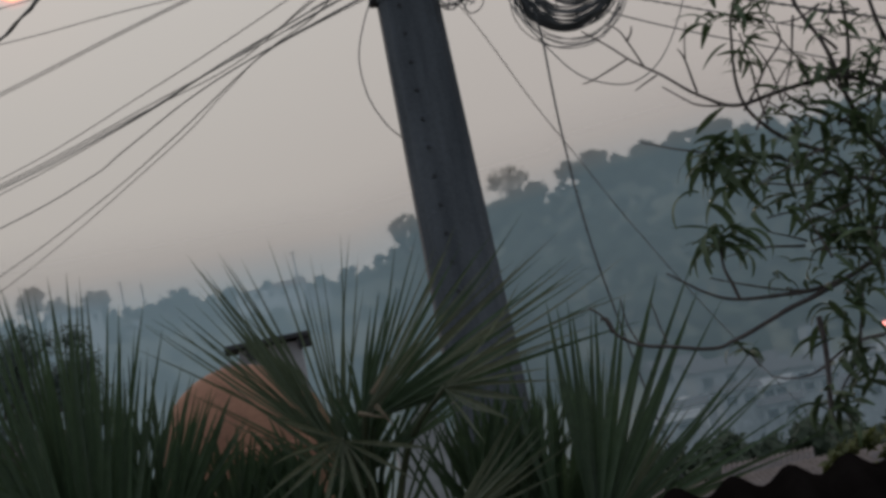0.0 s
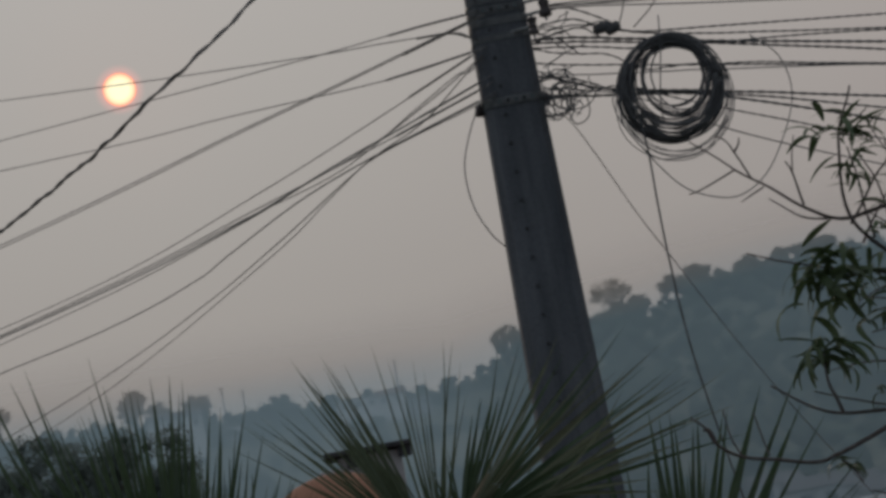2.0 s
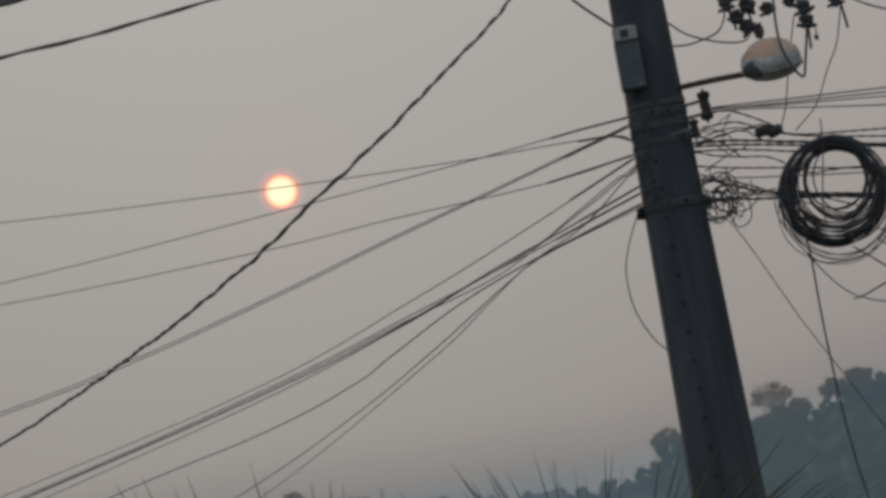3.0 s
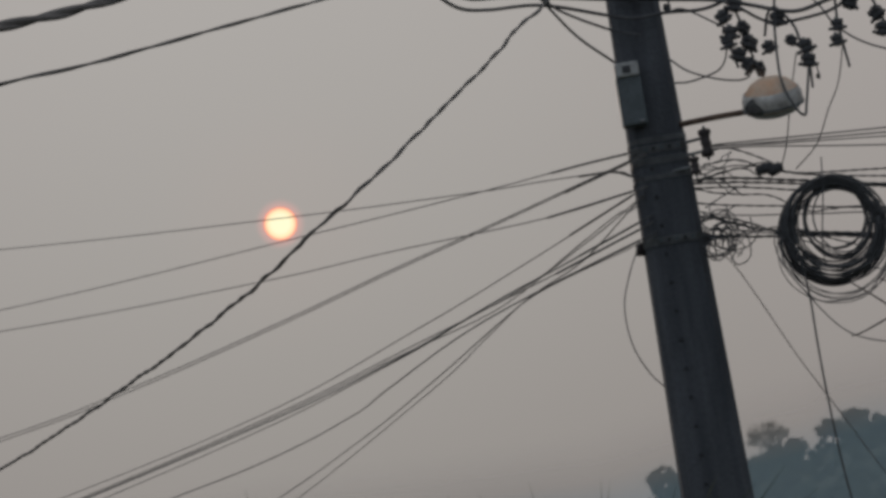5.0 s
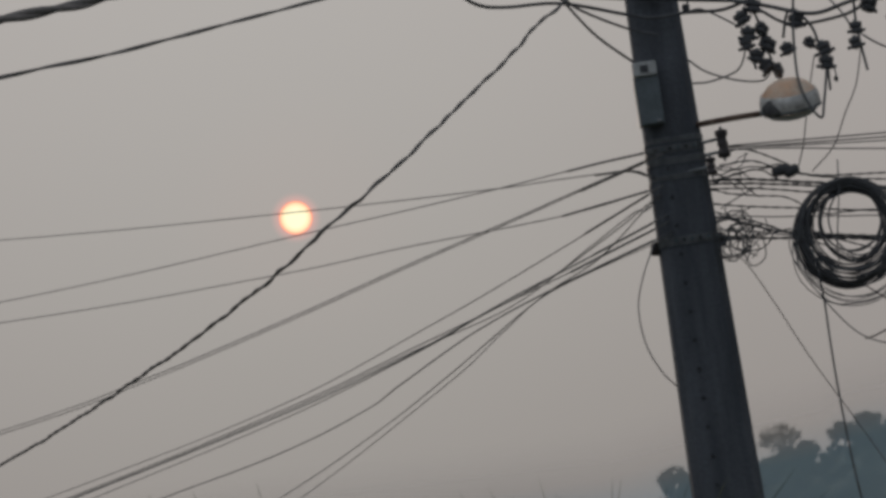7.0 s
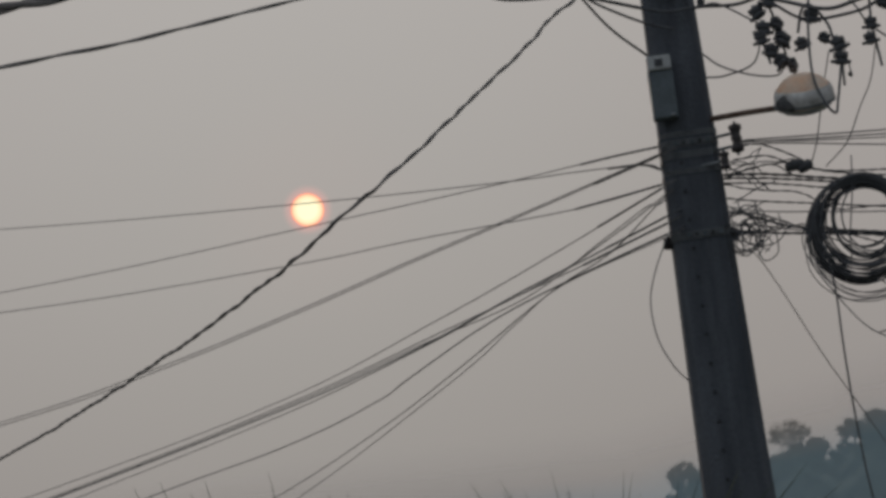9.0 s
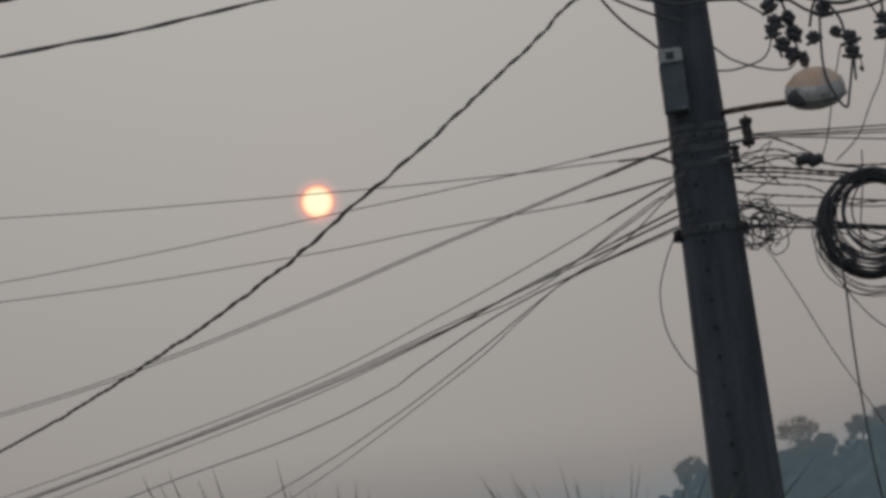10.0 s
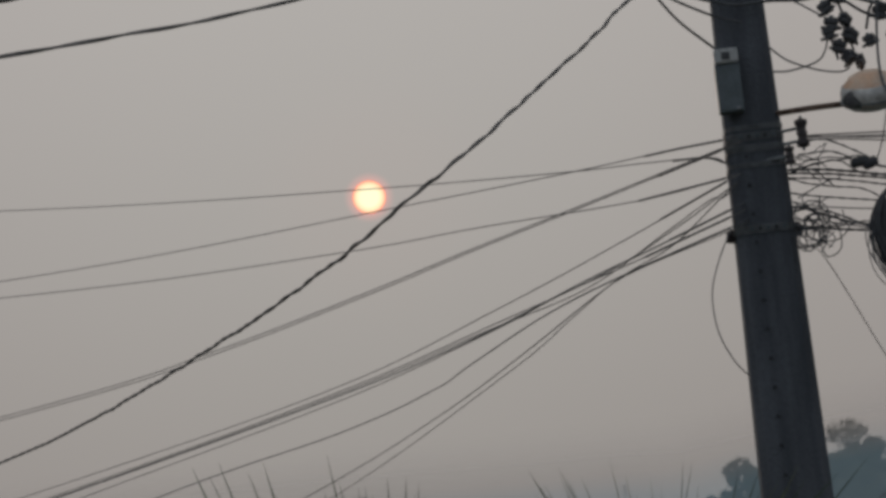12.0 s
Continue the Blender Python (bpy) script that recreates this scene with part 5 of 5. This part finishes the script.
# the wide fan of thin long leaflets reaching up beside the dome
palm_leaf((0.184, 8.200, 3.264), -59 + R, -38 + R, 11, 0.53, 0.54, PALM_MID, 5, 0.08, 0.00684, 6, 1)
palm_leaf((0.187, 8.200, 3.264), -40 + R, -25 + R, 9, 0.58, 0.55, PALM_MID, 5, 0.05, 0.009, 7, 1)
palm_leaf((0.193, 8.200, 3.263), -18 + R, 8 + R, 8, 0.51, 0.48, PALM_MID, 5, 0.05, 0.00576, 8, 1)
palm_leaf((0.208, 8.300, 3.263), -56 + R, 2 + R, 20, 0.46, 0.39, PALM_MID, 5, 0.08, 0.00576, 9, 1)
# the dense fan leaning over before the pole
palm_leaf((0.247, 8.050, 3.317), 2 + R, 22 + R, 9, 0.25, 0.38, PALM, 6, 0.04, 0.01105, 10, 1)
palm_leaf((0.252, 7.950, 3.324), 24 + R, 68 + R, 17, 0.44, 0.70, PALM_PALE, 5, 0.05, 0.00935, 11, 1, "pale green fan leaf leaning before the pole")
palm_leaf((0.262, 8.100, 3.323), 14 + R, 68 + R, 18, 0.43, 0.71, PALM, 7, 0.05, 0.01105, 12, 1)
palm_leaf((0.268, 7.900, 3.312), 36 + R, 72 + R, 12, 0.28, 0.37, PALM, 3, 0.08, 0.01105, 13, 1)
# small stars of pale drooping leaflets
palm_leaf((0.431, 7.850, 3.346), 46 + R, 84 + R, 7, 0.31, 0.28, PALM_PALE, -4, 0.12, 0.00765, 14, 1, "pale fan leaf with drooping leaflets")
palm_leaf((0.430, 7.850, 3.344), 88 + R, 140 + R, 7, 0.23, 0.18, PALM_PALE, -15, 0.25, 0.00765, 15, 1, "pale fan leaf with drooping leaflets")
palm_leaf((0.191, 7.850, 3.278), -158 + R, -74 + R, 5, 0.26, 0.23, PALM_PALE, -12, 0.22, 0.013, 16, 1, "pale fan leaf with drooping leaflets")
palm_leaf((0.192, 7.850, 3.275), 94 + R, 172 + R, 5, 0.23, 0.21, PALM_PALE, -12, 0.22, 0.012, 17, 1, "pale fan leaf with drooping leaflets")
# crossed leaflets before the white gable
palm_leaf((0.249, 8.200, 2.990), -8 + R, 26 + R, 8, 0.42, 0.42, PALM, 3, 0.04, 0.0068, 18, 1)
palm_leaf((0.440, 8.250, 2.951), -34 + R, -6 + R, 8, 0.48, 0.43, PALM, 3, 0.04, 0.0068, 19, 1)
# the tall fan of broad spikes and its thin outer leaflets
palm_leaf((0.716, 8.050, 2.951), -14 + R, 12 + R, 9, 0.57, 0.63, PALM, 4, 0.03, 0.0204, 20, 1)
palm_leaf((0.716, 8.050, 2.951), 15.5 + R, 28 + R, 5, 0.64, 0.66, PALM, 4, 0.03, 0.0153, 21, 1)
palm_leaf((0.725, 8.100, 2.956), 38 + R, 66 + R, 12, 0.56, 0.63, PALM, 6, 0.1, 0.0102, 22, 1)
palm_leaf((0.742, 8.250, 2.942), -16 + R, 30 + R, 16, 0.43, 0.47, PALM, 5, 0.05, 0.01275, 23, 0.95)
palm_leaf((0.725, 8.200, 2.945), 30 + R, 72 + R, 12, 0.39, 0.42, PALM_PALE, 6, 0.12, 0.00935, 24, 1)
palm_leaf((0.631, 8.100, 3.002), -17 + R, -4 + R, 4, 0.47, 0.42, PALM, 4, 0.03, 0.0136, 25, 1)
# bowed pale leaflets low before the shaft
palm_leaf((0.376, 7.900, 3.038), 28 + R, 62 + R, 9, 0.32, 0.35, PALM_PALE, 2, 0.1, 0.00765, 26, 1)
# darker leaves that fill the foot of the crown
palm_leaf((-0.234, 8.200, 3.115), -30 + R, 36 + R, 26, 0.42, 0.40, PALM, 3, 0.08, 0.017, 30, 0.85)
palm_leaf((-0.070, 8.250, 3.095), -45 + R, 30 + R, 24, 0.30, 0.28, PALM, 3, 0.08, 0.017, 31, 0.85)
palm_leaf((0.069, 8.250, 3.066), -50 + R, 35 + R, 26, 0.26, 0.25, PALM, 3, 0.08, 0.017, 32, 0.85)
palm_leaf((0.206, 8.300, 3.025), -40 + R, 20 + R, 20, 0.31, 0.30, PALM, 3, 0.08, 0.017, 33, 0.85)
palm_leaf((0.518, 8.200, 2.961), -42 + R, 30 + R, 40, 0.42, 0.41, PALM, 3, 0.08, 0.017, 34, 0.85)
palm_leaf((0.652, 8.300, 2.934), -40 + R, 20 + R, 28, 0.40, 0.39, PALM, 3, 0.08, 0.017, 35, 0.85)
palm_leaf((0.113, 8.350, 3.151), -70 + R, -10 + R, 20, 0.25, 0.24, PALM, 3, 0.08, 0.017, 36, 0.85)
palm_leaf((-0.010, 8.350, 3.136), -60 + R, 40 + R, 24, 0.22, 0.21, PALM, 3, 0.08, 0.017, 37, 0.85)
palm_leaf((0.227, 8.300, 3.193), -40 + R, 50 + R, 26, 0.20, 0.19, PALM, 3, 0.08, 0.017, 38, 0.85)
palm_leaf((-0.504, 8.450, 3.145), -40 + R, 40 + R, 30, 0.34, 0.33, PALM, 3, 0.08, 0.017, 39, 0.85)
palm_leaf((0.221, 8.150, 3.177), -64 + R, -34 + R, 10, 0.45, 0.43, PALM_MID, 4, 0.1, 0.00648, 50, 1)
palm_leaf((0.252, 8.150, 3.236), -38 + R, 26 + R, 15, 0.24, 0.29, PALM, 4, 0.06, 0.0119, 51, 0.9)
palm_leaf((0.295, 8.050, 3.236), 20 + R, 62 + R, 10, 0.26, 0.33, PALM, 4, 0.08, 0.01105, 52, 0.95)
palm_leaf((0.573, 8.150, 2.988), -30 + R, 18 + R, 26, 0.34, 0.36, PALM, 4, 0.06, 0.0153, 53, 0.9)
palm_leaf((0.470, 8.100, 3.073), -20 + R, 45 + R, 24, 0.29, 0.30, PALM, 4, 0.08, 0.0119, 54, 0.9)
for i, (p, a, ln) in enumerate((((0.275, 7.850, 3.363), 40, 0.07), ((0.277, 7.850, 3.337), 150, 0.06), ((0.237, 7.850, 3.326), 110, 0.06))):
    bm = bmesh.new()
    q = Vector(p) - PO
    rod(bm, q, q + Vector((ln * math.sin(radians(a)), -0.01, ln * math.cos(radians(a)))), 0.006, 0.001, 6)
    part("dry_strip", bm, PALM_DRY, palm, "dry curled leaf strip")

# ---- peach tree ----
PT = Vector((1.336, 6.300, 3.064))
peach = thing("peach_tree", (PT.x, PT.y, 0), "peach tree with thin twigs and drooping narrow leaves", "tree")
QO = Vector((PT.x, PT.y, 0))
verts, faces = [], []
tube(verts, faces, spline([Vector((0.05, 0, -0.1)), Vector((0.08, 0, 1.2)), Vector((0.02, 0, 2.3)), PT - QO], 6), 0.06, 0.028, 10)
crown_fork = Vector((1.322, 6.250, 3.327)) - QO
tube(verts, faces, spline([PT - QO, crown_fork], 6), 0.028, 0.016, 8)
part("trunk", mesh_of("trunk", verts, faces, BARK, True), BARK, peach)


def branch(pts, r0, r1):
    verts, faces = [], []
    line = [Vector(q) - QO for q in pts]
    line = spline(line, 6)
    line = [q + Vector(noise.noise_vector(q * 14)) * 0.004 for q in line]
    tube(verts, faces, line, r0, r1, 6)
    ob = part("branch", mesh_of("branch", verts, faces, BARK, True), BARK, peach)
    return ob


branch([(1.322, 6.250, 3.327), (1.220, 6.100, 3.542), (1.175, 6.050, 3.614), (1.087, 6.000, 3.649), (0.978, 6.000, 3.642), (0.908, 6.000, 3.634), (0.855, 6.000, 3.663), (0.805, 6.000, 3.705), (0.746, 6.000, 3.750), (0.681, 6.000, 3.810)], 0.006, 0.0013)
branch([(0.746, 6.000, 3.750), (0.685, 5.980, 3.722), (0.662, 5.980, 3.717)], 0.0018, 0.001)
branch([(0.792, 6.000, 3.710), (0.763, 5.990, 3.696), (0.749, 5.980, 3.689)], 0.0016, 0.001)
branch([(0.773, 6.000, 3.728), (0.753, 6.000, 3.774), (0.742, 6.000, 3.799), (0.725, 6.000, 3.812)], 0.0018, 0.001)
branch([(0.750, 6.000, 3.778), (0.761, 6.000, 3.790), (0.765, 6.000, 3.801)], 0.0024, 0.001)
branch([(0.852, 6.000, 3.670), (0.841, 6.000, 3.727), (0.832, 6.000, 3.748)], 0.0022, 0.0012)
branch([(0.841, 6.000, 3.727), (0.846, 6.000, 3.756), (0.856, 6.000, 3.787)], 0.0014, 0.0009)
branch([(0.887, 6.000, 3.638), (0.852, 6.000, 3.646), (0.830, 6.000, 3.659), (0.797, 6.000, 3.688)], 0.002, 0.0011)
branch([(1.277, 6.200, 3.352), (1.182, 6.100, 3.460), (1.125, 6.050, 3.560), (1.087, 6.000, 3.669), (1.067, 6.000, 3.737), (1.044, 6.000, 3.791), (1.037, 6.000, 3.851)], 0.006, 0.002)
branch([(1.105, 6.020, 3.624), (1.119, 6.000, 3.707), (1.122, 6.000, 3.765), (1.120, 6.000, 3.825)], 0.004, 0.002)
branch([(1.100, 6.020, 3.694), (1.060, 6.000, 3.748), (1.043, 6.000, 3.810)], 0.003, 0.0015)
branch([(1.059, 6.050, 3.529), (0.985, 6.030, 3.566), (0.933, 6.000, 3.616), (0.916, 6.000, 3.674), (0.927, 6.000, 3.745), (0.940, 6.000, 3.801), (0.965, 6.000, 3.856)], 0.004, 0.0016)
branch([(0.937, 6.000, 3.586), (0.955, 6.000, 3.617), (0.986, 6.000, 3.655), (1.014, 6.000, 3.691)], 0.0025, 0.0013)
branch([(0.923, 6.000, 3.623), (0.953, 6.000, 3.661), (0.976, 6.000, 3.694), (1.006, 6.000, 3.727), (1.007, 6.000, 3.755)], 0.0026, 0.0015)
branch([(0.957, 6.000, 3.592), (0.951, 6.000, 3.652), (0.946, 6.000, 3.712), (0.942, 6.000, 3.752)], 0.0024, 0.0012)
branch([(0.989, 6.000, 3.625), (0.986, 6.000, 3.655), (0.975, 6.000, 3.696), (0.962, 6.000, 3.728)], 0.0022, 0.0012)
branch([(0.934, 6.000, 3.773), (0.961, 6.000, 3.792), (0.985, 6.000, 3.812)], 0.0022, 0.0012)
branch([(1.275, 6.200, 3.342), (1.161, 6.100, 3.455), (1.057, 6.030, 3.487), (0.982, 6.000, 3.523), (0.918, 6.000, 3.544), (0.835, 6.000, 3.567), (0.740, 6.000, 3.604)], 0.005, 0.0013)
branch([(1.135, 6.100, 3.430), (1.063, 6.000, 3.492), (0.992, 6.000, 3.479), (0.927, 6.000, 3.495)], 0.003, 0.0015)
branch([(1.045, 6.000, 3.452), (1.003, 6.000, 3.441), (0.924, 6.000, 3.437)], 0.0024, 0.0012)
branch([(1.322, 6.250, 3.327), (1.157, 6.100, 3.346), (1.034, 6.000, 3.313), (0.984, 6.000, 3.304), (0.913, 5.980, 3.305), (0.843, 5.960, 3.309), (0.789, 5.950, 3.332), (0.730, 5.950, 3.376)], 0.006, 0.0015)
branch([(1.024, 6.000, 3.310), (0.968, 5.980, 3.291), (0.903, 5.960, 3.272), (0.847, 5.940, 3.250), (0.815, 5.930, 3.243), (0.775, 5.920, 3.238), (0.672, 5.900, 3.262), (0.621, 5.900, 3.291), (0.604, 5.900, 3.324), (0.587, 5.900, 3.344)], 0.005, 0.0015)
branch([(0.843, 5.960, 3.310), (0.837, 5.960, 3.338), (0.827, 5.960, 3.371), (0.829, 5.960, 3.418)], 0.003, 0.002)
branch([(0.983, 6.000, 3.302), (0.927, 6.000, 3.313), (0.854, 6.000, 3.338), (0.805, 6.000, 3.357)], 0.0022, 0.001)
branch([(0.815, 5.930, 3.243), (0.839, 5.930, 3.217), (0.850, 5.930, 3.193)], 0.002, 0.001)
branch([(0.617, 5.900, 3.295), (0.610, 5.900, 3.318), (0.600, 5.900, 3.318)], 0.004, 0.002)
branch([(0.659, 5.900, 3.266), (0.644, 5.900, 3.307), (0.640, 5.900, 3.346)], 0.0016, 0.001)
branch([(0.700, 5.900, 3.259), (0.694, 5.900, 3.297), (0.688, 5.900, 3.336)], 0.0014, 0.001)
branch([(1.297, 6.250, 3.210), (1.127, 6.100, 3.209), (1.021, 6.000, 3.204), (0.955, 6.000, 3.169), (0.905, 6.000, 3.166), (0.873, 6.000, 3.177)], 0.004, 0.0012)
branch([(1.051, 6.000, 3.300), (1.044, 6.000, 3.243), (1.018, 6.000, 3.171), (0.985, 6.000, 3.129)], 0.0035, 0.002)
branch([(0.974, 6.000, 3.257), (0.967, 5.970, 3.179), (0.956, 5.950, 3.113), (0.949, 5.950, 3.067)], 0.005, 0.004)
branch([(1.272, 6.200, 3.373), (1.116, 6.000, 3.382), (1.031, 6.000, 3.388), (0.986, 6.000, 3.383)], 0.004, 0.0018)
branch([(1.108, 6.000, 3.347), (1.035, 6.000, 3.362), (0.983, 6.000, 3.369)], 0.003, 0.0016)
branch([(1.286, 6.200, 3.390), (1.147, 6.050, 3.521), (1.090, 6.000, 3.570), (1.029, 6.000, 3.607), (0.997, 6.000, 3.638)], 0.005, 0.002)
branch([(1.322, 6.200, 3.464), (1.256, 6.100, 3.615), (1.180, 6.000, 3.714), (1.161, 6.000, 3.807)], 0.006, 0.003)
branch([(1.162, 6.000, 3.630), (1.108, 6.000, 3.655), (1.053, 6.000, 3.671)], 0.003, 0.0015)


def peach_leaf(k):
    """A narrow leaf along +x, folded on its rib and curling down."""
    verts, faces = [], []
    n, curl = 8, (0.5, 0.9, 1.3, 1.7, 0.2, 1.1)[k]
    x = z = 0.0
    for i in range(n + 1):
        f = i / n
        w = 0.088 * math.sin(math.pi * min(f * 0.92 + 0.04, 1)) ** 0.8 * (1.15 - 0.5 * f) + 0.004
        verts.extend(((x, -w, z + w * 0.45), (x, 0, z), (x, w, z + w * 0.45)))
        a = -curl * f * 1.3
        x += math.cos(a) / n
        z += math.sin(a) / n
    for i in range(n):
        a = 3 * i
        faces.append((a, a + 1, a + 4, a + 3))
        faces.append((a + 1, a + 2, a + 5, a + 4))
    return mesh_of("leaf", verts, faces, PEACH_LEAF, True)


LEAVES = [peach_leaf(k) for k in range(6)]
made_leaves, more_v, more_f = 0, [], []
nr = random.Random(77)
for p, count, ln, spread, up in (
        ((0.934, 5.980, 3.778), 8, 0.070, 0.012, 15), ((0.976, 5.980, 3.762), 6, 0.050, 0.012, 30), ((0.940, 5.980, 3.718), 9, 0.055, 0.016, 0), ((0.893, 5.980, 3.770), 3, 0.075, 0.006, 10),
        ((0.863, 5.970, 3.544), 24, 0.088, 0.022, -8), ((0.833, 5.950, 3.412), 17, 0.075, 0.016, 5), ((0.929, 5.970, 3.526), 10, 0.075, 0.035, 0), ((0.959, 5.970, 3.461), 13, 0.070, 0.032, -10),
        ((1.018, 5.970, 3.532), 18, 0.075, 0.05, 0), ((1.074, 5.970, 3.497), 20, 0.075, 0.05, 0), ((1.029, 5.970, 3.652), 11, 0.062, 0.022, 20), ((1.107, 5.980, 3.643), 12, 0.065, 0.03, 20),
        ((1.160, 5.980, 3.661), 9, 0.065, 0.03, 10), ((1.128, 5.980, 3.736), 10, 0.06, 0.03, 15), ((1.071, 5.970, 3.439), 18, 0.075, 0.05, -5), ((1.096, 5.970, 3.371), 16, 0.075, 0.045, -5),
        ((1.035, 5.970, 3.359), 12, 0.07, 0.035, -5), ((1.129, 5.970, 3.568), 14, 0.07, 0.045, 0), ((1.054, 5.970, 3.583), 11, 0.07, 0.035, 0), ((1.073, 5.970, 3.312), 9, 0.07, 0.03, -10),
        ((1.023, 5.970, 3.260), 9, 0.07, 0.02, 0), ((0.998, 5.970, 3.212), 9, 0.07, 0.025, -10), ((0.835, 5.930, 3.221), 5, 0.06, 0.008, 0), ((0.958, 5.950, 3.108), 13, 0.07, 0.018, -5),
        ((1.011, 5.970, 3.113), 6, 0.07, 0.02, 0), ((0.939, 5.980, 3.316), 6, 0.05, 0.02, 20), ((1.186, 6.000, 3.468), 14, 0.075, 0.07, 0), ((1.241, 6.000, 3.633), 12, 0.075, 0.07, 0),
        ((1.031, 5.970, 3.186), 6, 0.07, 0.02, -20)):
    for _ in range(int(count * 1.9)):
        at = Vector(p) - QO + Vector((nr.gauss(0, spread), nr.gauss(0, spread), nr.gauss(0, spread)))
        s = ln * nr.uniform(0.7, 1.15)
        place = (Matrix.Translation(at) @ Matrix.Rotation(nr.uniform(0, math.tau), 4, "Z") @ Matrix.Rotation(radians(-up + nr.uniform(-45, 30)), 4, "Y")
                 @ Matrix.Rotation(radians(nr.uniform(-40, 40)), 4, "X") @ Matrix.Diagonal((s, s, s, 1)))
        shape = nr.choice(LEAVES)
        made_leaves += 1
        if made_leaves <= 300:
            ob = new("leaf", shape)
            ob.parent = peach
            ob.matrix_local = place
        else:
            b0 = len(more_v)
            more_v.extend(place @ v.co for v in shape.vertices)
            more_f.extend(tuple(b0 + k for k in f.vertices) for f in shape.polygons)
tagged(part("foliage", mesh_of("foliage", more_v, more_f, PEACH_LEAF, True), PEACH_LEAF, peach), kind="stuff")

# fine twigs through the thick of the crown
TA, TB, TC = Vector((1.034, 6.000, 3.812)), Vector((1.251, 6.000, 3.769)), Vector((0.967, 6.000, 3.317))
for _ in range(34):
    q = TA + (TB - TA) * nr.random() + (TC - TA) * nr.random() + Vector((0, nr.uniform(-0.1, 0.1), 0))
    d = Vector((nr.uniform(-1, 0.3), nr.uniform(-0.3, 0.3), nr.uniform(-0.5, 1))).normalized() * nr.uniform(0.06, 0.15)
    branch([q, q + d * 0.5 + Vector((0, 0, nr.uniform(-0.012, 0.012))), q + d], nr.uniform(0.0016, 0.0026), 0.0009)

# ---- unseen wall and terrace added at the camera; the wall cuts light from behind ----
bm = bmesh.new()
box(bm, (0, -2.2, 3.2), (14, 0.25, 6.6))
tagged(part("unseen_wall", bm, WALL_MAT), "plain unseen wall added behind the viewer", "wall", kind="structure")
bm = bmesh.new()
box(bm, (0, -0.9, 0.65), (5, 2.4, 1.3))
tagged(part("terrace", bm, BLOCKWORK), "plain cement terrace under the viewer", "terrace", kind="structure")
